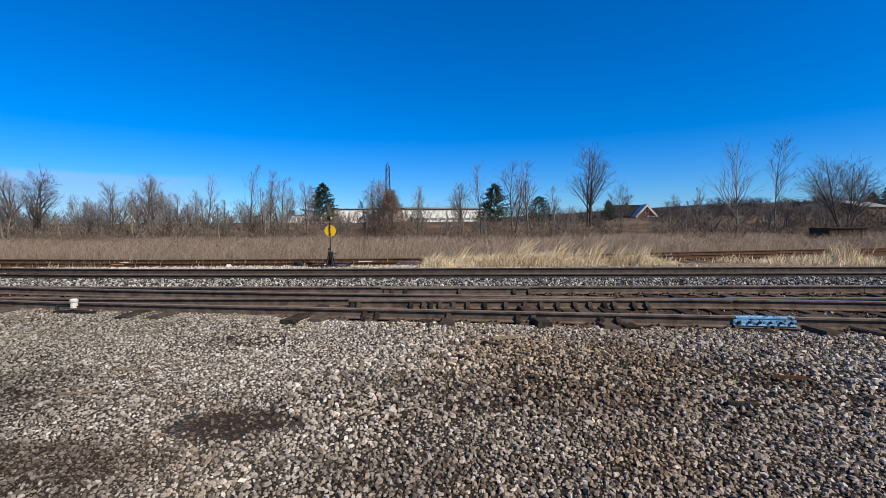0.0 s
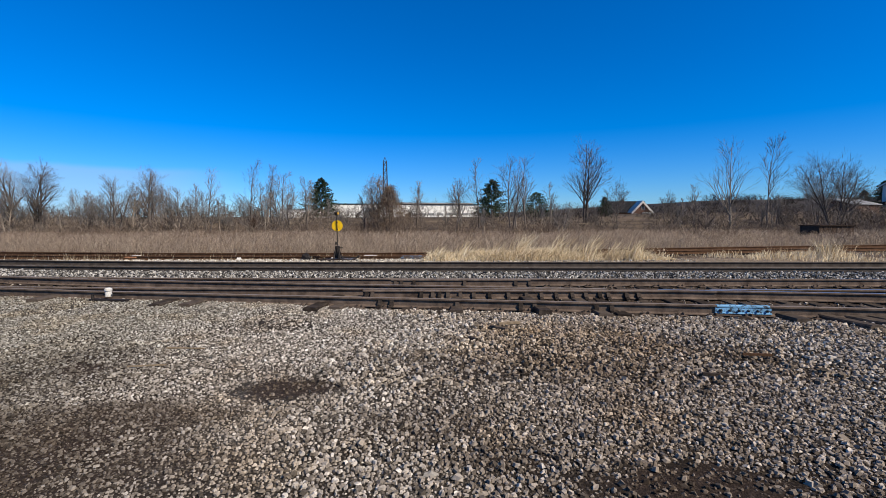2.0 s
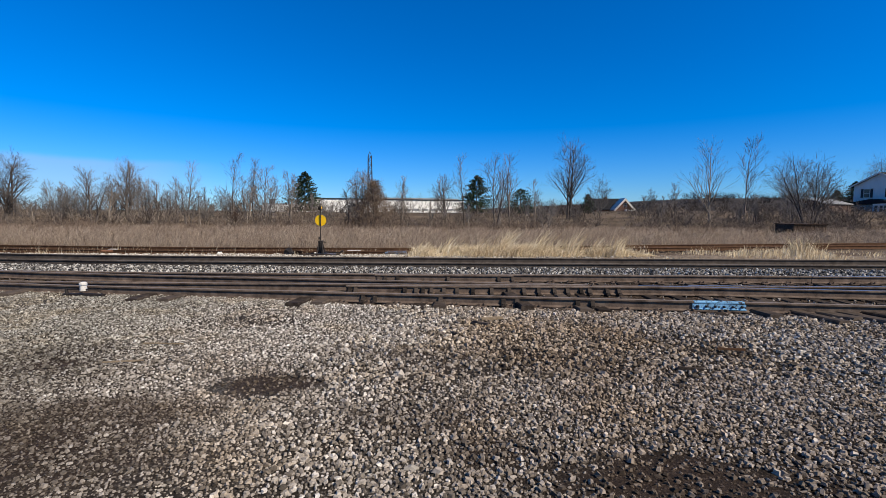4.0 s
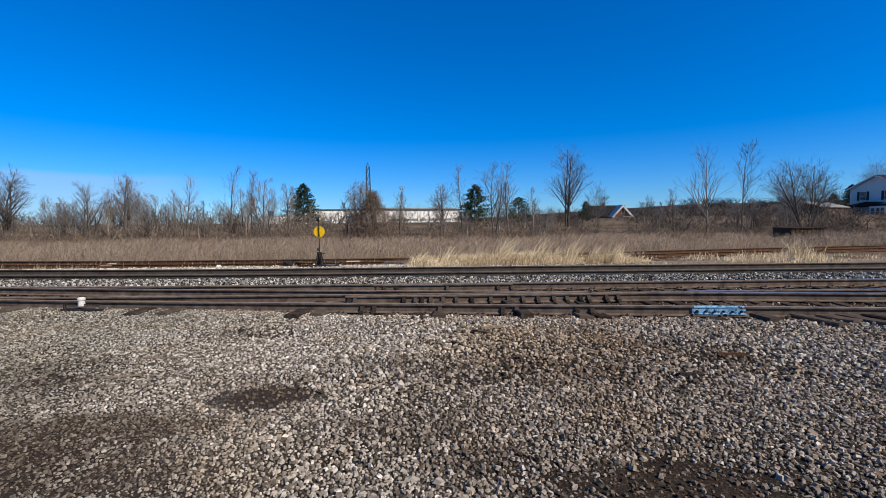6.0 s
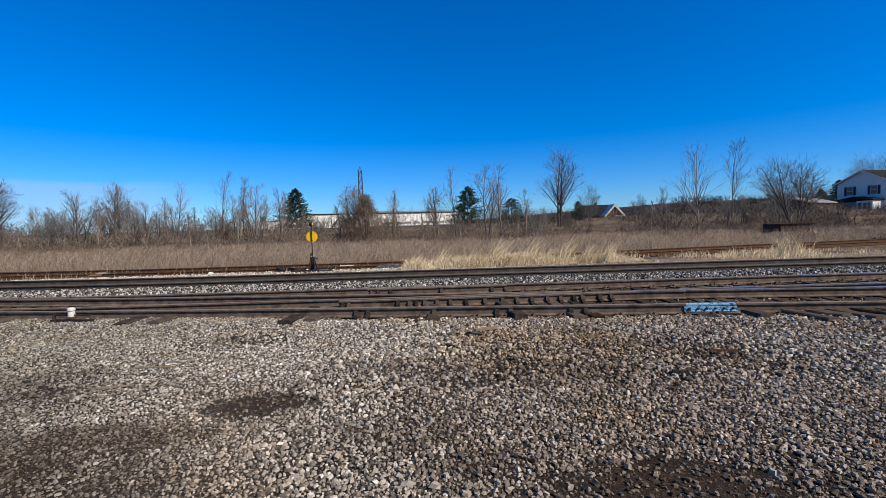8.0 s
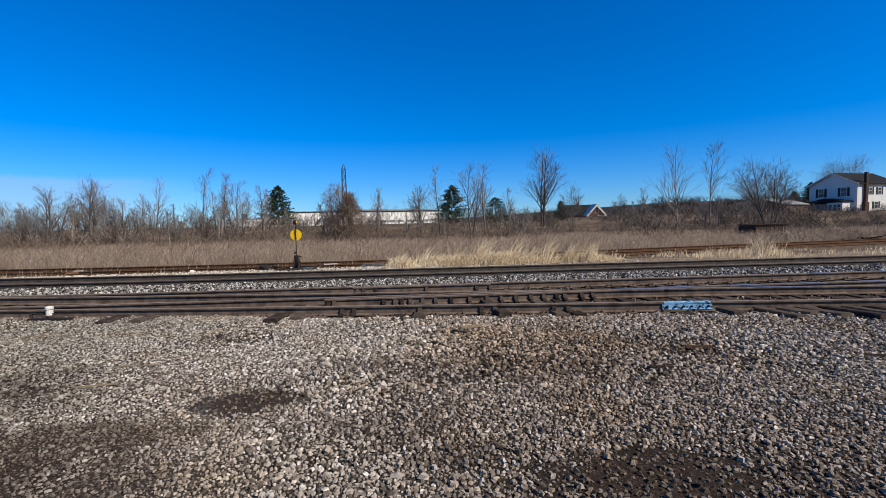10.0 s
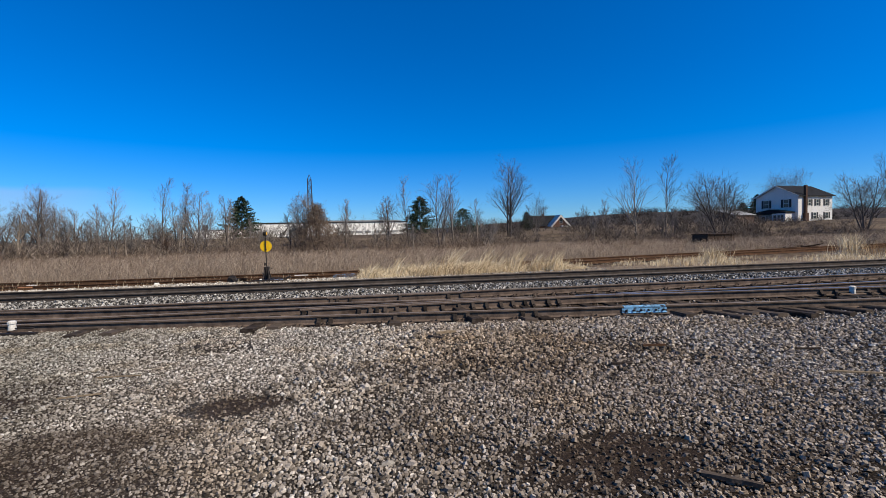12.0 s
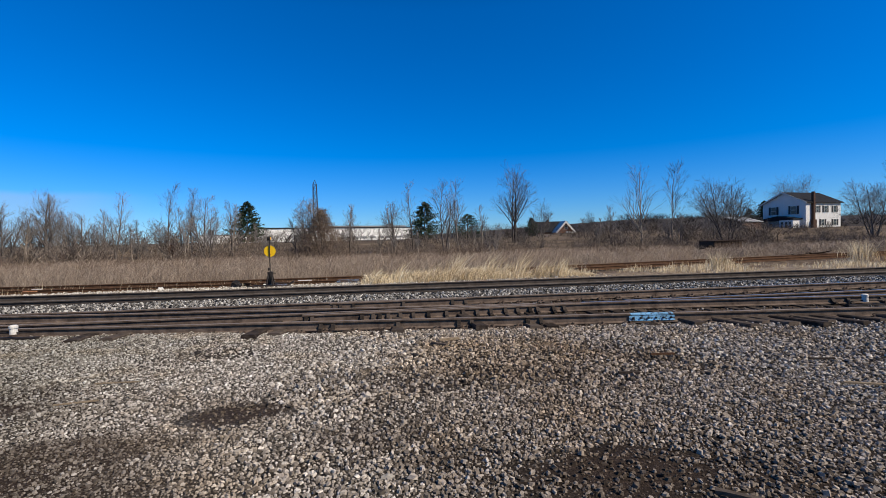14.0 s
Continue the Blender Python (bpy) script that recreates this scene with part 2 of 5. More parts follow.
M_GROUND = ground_material()
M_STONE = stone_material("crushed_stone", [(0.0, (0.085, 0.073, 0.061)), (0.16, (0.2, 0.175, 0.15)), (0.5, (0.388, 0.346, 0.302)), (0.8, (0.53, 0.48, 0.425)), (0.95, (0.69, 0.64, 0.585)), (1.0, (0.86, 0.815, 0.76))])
M_BALLAST = stone_material("track_ballast", [(0.0, (0.03, 0.03, 0.03)), (0.35, (0.12, 0.115, 0.11)), (0.7, (0.36, 0.345, 0.325)), (1.0, (0.72, 0.7, 0.66))], dirt_shade=False, tint=False)
M_PALE = stone_material("bleached_gravel", [(0.0, (0.2, 0.17, 0.135)), (0.4, (0.46, 0.42, 0.36)), (0.8, (0.68, 0.64, 0.57)), (1.0, (0.85, 0.82, 0.76))], dirt_shade=False, tint=False)
M_BEDSTONE = stone_material("rusty_ballast", [(0.0, (0.035, 0.027, 0.022)), (0.45, (0.1, 0.078, 0.062)), (0.75, (0.24, 0.2, 0.165)), (1.0, (0.55, 0.5, 0.45))], dirt_shade=False, tint=False)
M_RAIL = mottled("rusty_rail_steel", (0.05, 0.037, 0.031), (0.225, 0.172, 0.14), 5, 0.86, 0.0, 0.5, 80)
M_RAIL_OLD = mottled("blackened_rail_steel", (0.036, 0.03, 0.027), (0.115, 0.097, 0.085), 5, 0.8, 0.0, 0.5, 80)
M_BRACE = mottled("rusty_forged_brace", (0.022, 0.018, 0.016), (0.085, 0.068, 0.058), 9, 0.85, 0.0, 0.4, 60, vary=0.4)
M_RAIL_RUST = mottled("orange_rusted_rail", (0.06, 0.032, 0.019), (0.15, 0.085, 0.05), 5, 0.8, 0.1, 0.4, 70)
M_RUNNING = mottled("worn_rail_head", (0.15, 0.12, 0.1), (0.34, 0.29, 0.245), 4, 0.68, 0.15, 0.1, 90)
M_SHINY = mottled("polished_rail_head", (0.42, 0.43, 0.45), (0.58, 0.58, 0.59), 4, 0.36, 0.8, 0.05, 90)
M_TIE = mottled("weathered_tie_wood", (0.026, 0.02, 0.017), (0.115, 0.092, 0.076), 9, 0.9, 0.0, 0.6, 55, vary=0.3)
M_ROTTEN = mottled("dark_rotten_timber", (0.028, 0.019, 0.014), (0.10, 0.068, 0.05), 5, 0.92, 0.0, 0.6, 40, vary=0.4)
M_IRON = mottled("black_cast_iron", (0.018, 0.016, 0.016), (0.055, 0.046, 0.042), 12, 0.65, 0.3, 0.3, 60)
M_YELLOW = mottled("yellow_reflective_paint", (0.83, 0.50, 0.012), (0.92, 0.60, 0.02), 9, 0.45, 0.0, 0.05, 40)


def chipped(name, paint, worn, lo, hi):
    """Paint flaking off rusty steel."""
    k = Nodes(name, 0.65)
    flake = k.noise(16, 6, 0.7)
    col = k.mix(k.step(k.noise(5, 3), 0.3, 0.7), paint, tuple(min(1, c * 1.5) for c in paint))
    k.color(k.mix(k.step(flake, lo, hi), col, worn))
    k.bump(flake, 0.4, 0.006)
    return k.m


M_BLUE = chipped("chipped_blue_paint", (0.15, 0.34, 0.55), (0.03, 0.036, 0.055), 0.5, 0.58)
M_FADED = chipped("flaking_blue_paint", (0.13, 0.25, 0.45), (0.10, 0.07, 0.05), 0.36, 0.52)
M_WHITE = mottled("dirty_white_paint", (0.5, 0.48, 0.44), (0.82, 0.8, 0.76), 12, 0.6, 0.0, 0.2, 50)
M_ORANGE = mottled("faded_orange_plastic", (0.3, 0.12, 0.05), (0.5, 0.25, 0.13), 9, 0.6, 0.0, 0.2, 40)
M_WOODSCRAP = mottled("split_grey_wood", (0.16, 0.12, 0.08), (0.34, 0.27, 0.19), 20, 0.9, 0.0, 0.4, 90)
M_BARK = mottled("grey_brown_bark", (0.075, 0.064, 0.057), (0.18, 0.156, 0.14), 3, 0.9, 0.0, 0.5, 20, vary=0.3)
M_PALEBARK = mottled("pale_grey_bark", (0.16, 0.13, 0.105), (0.36, 0.31, 0.26), 3, 0.9, 0.0, 0.5, 20, vary=0.2)
M_TWIG = mottled("bare_twig_bark", (0.13, 0.117, 0.11), (0.275, 0.25, 0.235), 1.5, 0.9, 0.0, 0.0, 20, vary=0.3)
M_REDTWIG = mottled("russet_twig_bark", (0.12, 0.088, 0.068), (0.255, 0.195, 0.155), 1.5, 0.9, 0.0, 0.0, 20, vary=0.2)
M_NEEDLE = blade_material("pine_needles", [(0.0, (0.02, 0.034, 0.02)), (0.6, (0.055, 0.083, 0.046)), (1.0, (0.11, 0.145, 0.085))])
M_RUSSET = blade_material("winter_juniper_needles", [(0.0, (0.05, 0.032, 0.024)), (0.6, (0.11, 0.068, 0.05)), (1.0, (0.18, 0.115, 0.085))])
M_BRUSH = blade_material("leafless_brush", [(0.0, (0.062, 0.05, 0.043)), (0.5, (0.165, 0.136, 0.116)), (0.85, (0.28, 0.235, 0.2)), (1.0, (0.4, 0.34, 0.28))])
M_HILLWOOD = blade_material("far_hill_twigs", [(0.0, (0.03, 0.028, 0.029)), (0.6, (0.075, 0.066, 0.063)), (1.0, (0.13, 0.11, 0.1))])
M_FARBRUSH = blade_material("far_thicket_twigs", [(0.0, (0.042, 0.037, 0.035)), (0.6, (0.105, 0.09, 0.082)), (1.0, (0.19, 0.16, 0.14))])
M_GRASS = blade_material("dead_field_grass", [(0.0, (0.17, 0.13, 0.1)), (0.5, (0.33, 0.26, 0.205)), (0.85, (0.48, 0.395, 0.315)), (1.0, (0.64, 0.55, 0.44))])
M_STRAW = blade_material("pale_straw_grass", [(0.0, (0.4, 0.3, 0.175)), (0.5, (0.8, 0.66, 0.44)), (0.85, (0.88, 0.78, 0.58)), (1.0, (0.92, 0.86, 0.7))])
M_TAWNY = blade_material("tawny_straw", [(0.0, (0.2, 0.125, 0.06)), (0.5, (0.4, 0.275, 0.145)), (1.0, (0.62, 0.47, 0.29))])
M_SIDING = siding_material("white_clapboard", (0.77, 0.765, 0.755), 7.0, 0.25)
M_WARE = siding_material("white_metal_cladding", (0.88, 0.87, 0.84), 1.2, 0.2)
M_SHINGLE = mottled("charcoal_shingles", (0.011, 0.012, 0.015), (0.03, 0.031, 0.036), 1.5, 0.85, 0.0, 0.5, 9)
M_GREYROOF = mottled("grey_flat_roof", (0.2, 0.21, 0.22), (0.33, 0.34, 0.35), 0.4, 0.8, 0.0, 0.2, 6)
M_BRICK = mottled("red_brown_brick", (0.14, 0.062, 0.04), (0.25, 0.12, 0.08), 4, 0.9, 0.0, 0.3, 12)
M_CHIMNEY = mottled("dark_brown_brick", (0.06, 0.035, 0.028), (0.12, 0.075, 0.058), 4, 0.9, 0.0, 0.3, 12)
M_GLASS = mottled("dark_window_glass", (0.03, 0.035, 0.042), (0.06, 0.07, 0.08), 1.0, 0.08, 0.0, 0.0, 9)
M_SHUTTER = mottled("black_shutter_paint", (0.014, 0.016, 0.022), (0.03, 0.033, 0.04), 3, 0.6, 0.0, 0.0, 20)
M_GALV = mottled("dull_tower_steel", (0.035, 0.045, 0.06), (0.07, 0.085, 0.11), 2, 0.7, 0.1, 0.0, 20)
M_CONCRETE = mottled("weathered_concrete", (0.22, 0.2, 0.175), (0.40, 0.37, 0.33), 2.5, 0.9, 0.0, 0.4, 30)
M_CEDAR = mottled("new_pine_boards", (0.36, 0.24, 0.14), (0.5, 0.35, 0.22), 4, 0.8, 0.0, 0.2, 30)

# ---- mesh helpers ----


def mesh_of(name, verts, faces, mat, smooth=False):
    """A mesh from arrays of vertices and equal-sided faces."""
    verts, faces = np.asarray(verts, np.float32), np.asarray(faces, np.int32)
    me = bpy.data.meshes.new(name)
    nf, k = faces.shape
    me.vertices.add(len(verts))
    me.vertices.foreach_set("co", verts.ravel())
    me.loops.add(nf * k)
    me.loops.foreach_set("vertex_index", faces.ravel())
    me.polygons.add(nf)
    me.polygons.foreach_set("loop_start", np.arange(nf, dtype=np.int32) * k)
    me.polygons.foreach_set("use_smooth", np.full(nf, smooth))
    me.update(calc_edges=True)
    me.materials.append(mat)
    return me


def box(bm, x0, y0, z0, x1, y1, z1, m=None):
    v = [bm.verts.new((m @ Vector(p)) if m else p) for p in
         ((x0, y0, z0), (x1, y0, z0), (x1, y1, z0), (x0, y1, z0), (x0, y0, z1), (x1, y0, z1), (x1, y1, z1), (x0, y1, z1))]
    for f in ((3, 2, 1, 0), (4, 5, 6, 7), (0, 1, 5, 4), (1, 2, 6, 5), (2, 3, 7, 6), (3, 0, 4, 7)):
        bm.faces.new([v[i] for i in f])


def prism(bm, outline, a, b, axis="y"):
    """An outline of (u, w) pairs drawn out from a to b along an axis."""
    put = {"y": lambda u, w, s: (u, s, w), "x": lambda u, w, s: (s, u, w), "z": lambda u, w, s: (u, w, s)}[axis]
    p, q = [bm.verts.new(put(u, w, a)) for u, w in outline], [bm.verts.new(put(u, w, b)) for u, w in outline]
    n = len(p)
    bm.faces.new(p), bm.faces.new(q[::-1])
    for i in range(n):
        bm.faces.new((p[i], q[i], q[(i + 1) % n], p[(i + 1) % n]))


def tube(bm, p, q, r0, r1, sides=8):
    p, q = Vector(p), Vector(q)
    d = (q - p).normalized()
    u = d.orthogonal().normalized()
    w = d.cross(u)
    rings = []
    for c, r in ((p, r0), (q, r1)):
        rings.append([bm.verts.new(c + r * (math.cos(2 * math.pi * i / sides) * u + math.sin(2 * math.pi * i / sides) * w)) for i in range(sides)])
    for i in range(sides):
        j = (i + 1) % sides
        bm.faces.new((rings[0][i], rings[0][j], rings[1][j], rings[1][i]))
    bm.faces.new(rings[0][::-1]), bm.faces.new(rings[1])


def part(name, bm, material, parent, label="", bevel=0.0):
    """Links a bmesh as one mesh object under a thing or a part."""
    bmesh.ops.recalc_face_normals(bm, faces=bm.faces)
    if bevel:
        bmesh.ops.bevel(bm, geom=bm.edges[:], offset=bevel, segments=1, affect="EDGES", clamp_overlap=True)
    me = bpy.data.meshes.new(name)
    bm.to_mesh(me)
    bm.free()
    me.materials.append(material)
    ob = new(name, me)
    ob.parent = parent
    if label:
        ob["label"] = label
    return ob


def thing(name, label, category, at=None, group="", kind=""):
    ob = new(name)
    ob.empty_display_size = 0.2
    if at is not None:
        ob.matrix_basis = at
    return tagged(ob, label, category, group, kind)


def boxes(name, rows, mat, parent, bevel=0.0, label=""):
    bm = bmesh.new()
    for r in rows:
        box(bm, *r)
    return part(name, bm, mat, parent, label, bevel)


# ---- ground ----


def bend(x):
    """All the tracks curve gently away down the line, then run straight."""
    t = max(-5.0 - x, 0.0)
    return 0.006 * t * t if t < 10 else 0.6 + 0.12 * (t - 10)


def smooth(t):
    t = min(max(t, 0.0), 1.0)
    return t * t * (3 - 2 * t)


def height(x, y):
    """The lie of the land: a level yard, then a field that rises to a low bank."""
    z = 1.3 * smooth((y - 46) / 26) + 0.06 * smooth((y - 24) / 20)
    z += 0.9 * smooth((y - 55) / 40) * smooth((x - 15) / 40)
    z += (5.2 + 0.9 * noise.noise((x * 0.03, y * 0.02, 8.8))) * smooth((y - 128) / 35) * smooth((x - 60) / 48)
    z += 0.12 * noise.noise((x * 0.08, y * 0.08, 3.1)) * smooth((y - 20) / 10)
    z -= 0.05 * smooth((y + 0.035 * x - 15.1) / 1.2)
    z += 0.1 * smooth((y + 0.035 * x - 14.9) / 0.6) * (1 - smooth((y - 16.75) / 0.4))
    z -= 2.0 * smooth(1 - math.hypot(x - 54, y - 122) / 26)       # a hollow behind the bank
    bank = smooth((-1.0 - x) / 2.5)                # packed up against the rail in the older part
    near = smooth((y + 0.135 * x - 7.35 - 0.42 * bank) / 0.5)
    return z + 0.012 * noise.noise((x * 1.3, y * 1.3, 0.4)) - 0.03 * near + 0.02 * bank * (1 - near) * smooth((y + 0.135 * x - 6.8) / 0.6)


def build_ground():
    xs = np.unique(np.concatenate([np.arange(-16, 16.01, 0.25), np.arange(-90, 230.1, 4.0), np.linspace(-1, 1, 25) ** 3 * 3500]))
    ys = np.unique(np.concatenate([np.arange(0, 19.01, 0.25), np.arange(-30, 190.1, 3.0), np.linspace(-1, 1, 25) ** 3 * 3500]))
    verts = [(x, y, height(x, y)) for y in ys for x in xs]
    w = len(xs)
    i = np.arange((len(ys) - 1) * w).reshape(-1, w)[:, :-1].ravel()
    ob = new("ground", mesh_of("ground", verts, np.stack([i, i + 1, i + 1 + w, i + w], 1), M_GROUND, True))
    tagged(ob, "gravelled rail yard running into a dead winter field", "ground", kind="structure")


build_ground()

# ---- loose stones ----
def chip_form(sides):
    """A broken stone: a ring below, a smaller ring above, both closed."""
    a = np.arange(sides) * 2 * math.pi / sides
    low = np.stack([np.cos(a), np.sin(a), np.full(sides, -1.0)], 1)
    top = np.stack([0.72 * np.cos(a + 0.3), 0.72 * np.sin(a + 0.3), np.full(sides, 1.0)], 1)
    f = []
    for i in range(sides):
        j = (i + 1) % sides
        f += [(i, j, sides + j), (i, sides + j, sides + i)]
    f += [(sides, sides + i, sides + i + 1) for i in range(1, sides - 1)]
    return np.concatenate([low, top]), np.array(f)


CHIP, CHIP_F = chip_form(5)
GRIT, GRIT_F = chip_form(4)


def stones(name, label, pts, size, mat, seed, form=CHIP, sides=CHIP_F, lean=0.34, flat=(0.45, 0.85)):
    """Angular stones at pts (x, y, z), each of its own shape."""
    rng = np.random.default_rng(seed)
    n = len(pts)
    shape = form[None] * np.concatenate([rng.uniform(0.62, 1.12, (n, len(form), 2)), rng.uniform(0.6, 1.1, (n, len(form), 1))], 2) + rng.uniform(-0.16, 0.16, (n, len(form), 3))
    shape *= (np.stack([rng.uniform(0.85, 1.35, n), rng.uniform(0.65, 1.0, n), rng.uniform(*flat, n)], 1) * size[:, None] * 0.5)[:, None]
    tilt = rng.normal(0, lean, (n, 2))
    yaw = rng.uniform(0, 6.283, n)
    cx, sx, cy, sy, cz, sz = np.cos(tilt[:, 0]), np.sin(tilt[:, 0]), np.cos(tilt[:, 1]), np.sin(tilt[:, 1]), np.cos(yaw), np.sin(yaw)
    o, z1 = np.ones(n), np.zeros(n)
    rx = np.stack([np.stack([o, z1, z1], 1), np.stack([z1, cx, -sx], 1), np.stack([z1, sx, cx], 1)], 1)
    ry = np.stack([np.stack([cy, z1, sy], 1), np.stack([z1, o, z1], 1), np.stack([-sy, z1, cy], 1)], 1)
    rz = np.stack([np.stack([cz, -sz, z1], 1), np.stack([sz, cz, z1], 1), np.stack([z1, z1, o], 1)], 1)
    verts = np.einsum("nij,nvj->nvi", rx @ ry @ rz, shape) + np.asarray(pts)[:, None]
    faces = (sides[None] + len(form) * np.arange(n)[:, None, None]).reshape(-1, 3)
    ob = new(name, mesh_of(name, verts.reshape(-1, 3), faces, mat))
    return tagged(ob, label, "gravel", kind="stuff")


def scatter(rng, x0, x1, y0, y1, pitch, jitter=0.42):
    """Evenly packed places, none on a straight row."""
    gx, gy = np.meshgrid(np.arange(x0, x1, pitch), np.arange(y0, y1, pitch * 0.86))
    gx = gx + (np.arange(len(gx)) % 2)[:, None] * pitch / 2
    n = gx.size
    return gx.ravel() + rng.uniform(-jitter, jitter, n) * pitch, gy.ravel() + rng.uniform(-jitter, jitter, n) * pitch


def strew_yard():
    """The yard: coarse broken stone where it was tipped last, finer and trodden flat in the older part, grit in the gaps."""
    rng = np.random.default_rng(5)
    for kind, pitch, lo, hi, form, sides in (("coarse", 0.0325, 0.021, 0.055, CHIP, CHIP_F), ("fine", 0.028, 0.016, 0.042, CHIP, CHIP_F), ("grit", 0.04, 0.01, 0.02, GRIT, GRIT_F)):
        for y0, y1 in ((1.5, 4.2), (4.2, 9.4)):
            grow_far = 1.0 if y0 < 4 else 1.15 if kind == "fine" else 1.35
            x, y = scatter(rng, -12, 14, y0, y1, pitch * grow_far)
            n = len(x)
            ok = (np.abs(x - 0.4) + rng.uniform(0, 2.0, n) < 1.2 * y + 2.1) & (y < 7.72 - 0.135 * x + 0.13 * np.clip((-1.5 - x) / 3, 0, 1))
            x, y = x[ok], y[ok]
            mix = np.array([noise.noise((a * 0.6, b * 0.9, 2.2)) for a, b in zip(x, y)])
            old = x + 1.1 * mix - 0.25 * (y - 4) < -1.35
            sparse = rng.uniform(0, 1, len(x))
            packed = np.array([noise.noise((a * 0.45, b * 0.7, 7.7)) + 0.5 * noise.noise((a * 1.7, b * 1.9, 4.4)) for a, b in zip(x, y)])
            ragged = np.array([noise.noise((a * 2.6, b * 4.0, 3.3)) + 0.6 * noise.noise((a * 8, b * 8, 1.3)) for a, b in zip(x, y)])
            ok = {"coarse": ~old, "fine": old, "grit": (y < 3.9) & (old | (sparse < 0.3))}[kind] & (sparse < 0.97 - 0.5 * np.clip(packed, 0, 1))
            for (px, py, rx, ry, s), bare in zip(PATCHES[:4], (0.12, 0.45, 0.7, 0.28)):
                ok &= ~((((x - px) / rx) ** 2 + ((y - py) / ry) ** 2 < 0.8 + 1.3 * ragged) & (sparse > bare + 0.25 * np.clip(ragged + 0.3, 0, 1)))
            x, y = x[ok], y[ok]
            k = rng.uniform(0, 1, len(x))
            size = (lo + (hi - lo) * k ** 1.7) * grow_far * np.where(rng.uniform(0, 1, len(x)) > 0.985, 1.45, 1.0)
            z = np.array([height(a, b) for a, b in zip(x, y)]) + size * (rng.uniform(-0.08, 0.38, len(x)) if kind != "grit" else rng.uniform(-0.1, 0.1, len(x)))
            words = {"coarse": "loose grey and tan crushed stone over dark dirt", "fine": "trodden fine grey stone over packed dirt", "grit": "fine grit lying between the stones"}[kind]
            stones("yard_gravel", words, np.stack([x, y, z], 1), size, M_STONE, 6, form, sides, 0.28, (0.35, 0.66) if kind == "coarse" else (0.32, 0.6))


def strew_rest():
    """Thinner gravel over the rest of the yard."""
    rng = np.random.default_rng(17)
    n = 10000
    x = rng.uniform(-14, 16, n)
    y = rng.uniform(-5, 9.8, n)
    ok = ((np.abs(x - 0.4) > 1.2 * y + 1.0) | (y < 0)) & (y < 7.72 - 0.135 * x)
    x, y = x[ok], y[ok]
    size = rng.uniform(0.025, 0.065, len(x))
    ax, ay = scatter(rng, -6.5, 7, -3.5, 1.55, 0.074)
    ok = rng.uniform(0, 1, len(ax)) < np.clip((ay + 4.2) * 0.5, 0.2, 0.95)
    x, y = np.concatenate([x, ax[ok]]), np.concatenate([y, ay[ok]])
    size = np.concatenate([size, rng.uniform(0.025, 0.075, int(ok.sum()))])
    z = np.array([height(a, b) for a, b in zip(x, y)]) + size * 0.2
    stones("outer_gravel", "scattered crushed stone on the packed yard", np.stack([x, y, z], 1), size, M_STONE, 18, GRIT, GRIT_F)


def strew_ballast():
    rng = np.random.default_rng(8)
    x, u = scatter(rng, -20, 24, 10.66, 12.76, 0.07)
    n = len(x)
    y = u - 0.035 * x + np.array([bend(a) for a in x])
    size = rng.uniform(0.035, 0.09, n)
    z = np.array([height(a, b) for a, b in zip(x, y)]) + 0.11 * np.clip(np.sin((u - 10.6) / 2.2 * 3.1416) * 1.6, 0, 1) + rng.uniform(-0.02, 0.03, n)
    stones("shoulder_ballast", "light grey broken ballast heaped between two tracks", np.stack([x, y, z], 1), size, M_BALLAST, 9, GRIT, GRIT_F)
    n = 24000
    x = rng.uniform(-18, 22, n)
    y = rng.uniform(5, 14.9, n)
    u, v = y + 0.035 * x, y + 0.135 * x
    ok = ((v > 7.6) & (u < 10.8)) | ((u > 12.55) & (u < 14.75))
    x, y = x[ok], y[ok]
    y = y + np.array([bend(a) for a in x])
    size = rng.uniform(0.025, 0.065, len(x))
    z = np.array([height(a, b) for a, b in zip(x, y)]) + size * 0.25
    stones("track_bed_stones", "rust-stained small ballast between the ties", np.stack([x, y, z], 1), size, M_BEDSTONE, 10, GRIT, GRIT_F)


def strew_shoulder():
    rng = np.random.default_rng(14)
    n = 7000
    x = rng.uniform(-24, 9, n)
    y = rng.uniform(15.2, 17.0, n)
    ok = rng.uniform(0, 1, n) < np.clip(1.15 - (x + 1) * 0.12, 0.15, 1)
    x, y = x[ok], y[ok]
    y = y + np.array([bend(a) for a in x])
    size = rng.uniform(0.03, 0.085, len(x))
    z = np.array([height(a, b) for a, b in zip(x, y)]) + size * 0.2
    stones("pale_shoulder_stones", "bleached pale gravel along the siding", np.stack([x, y, z], 1), size, M_PALE, 15, GRIT, GRIT_F)


strew_yard()
strew_rest()
strew_ballast()
strew_shoulder()

# ---- railway ----
PROFILE = [(-0.07, 0.0), (0.07, 0.0), (0.07, 0.012), (0.012, 0.032), (0.009, 0.125), (0.036, 0.138), (0.036, 0.162), (0.028, 0.17),
           (-0.028, 0.17), (-0.036, 0.162), (-0.036, 0.138), (-0.009, 0.125), (-0.012, 0.032), (-0.07, 0.012)]


def far_rail(x):
    return 14.35 - 0.035 * x + bend(x)


def mid_rail(x):
    return 10.52 - 0.035 * x + bend(x)


def near_rail(x):
    return 7.88 - 0.135 * x + bend(x)


def siding_rail(x):
    """The rusty siding: level with the main line at first, then curving away."""
    t = max(x + 1.5, 0)
    t = t * t / (t + 2.0)
    return bend(x) + 18.72 + 0.13 * t + 1.1 * (1 - math.exp(-t / 7))


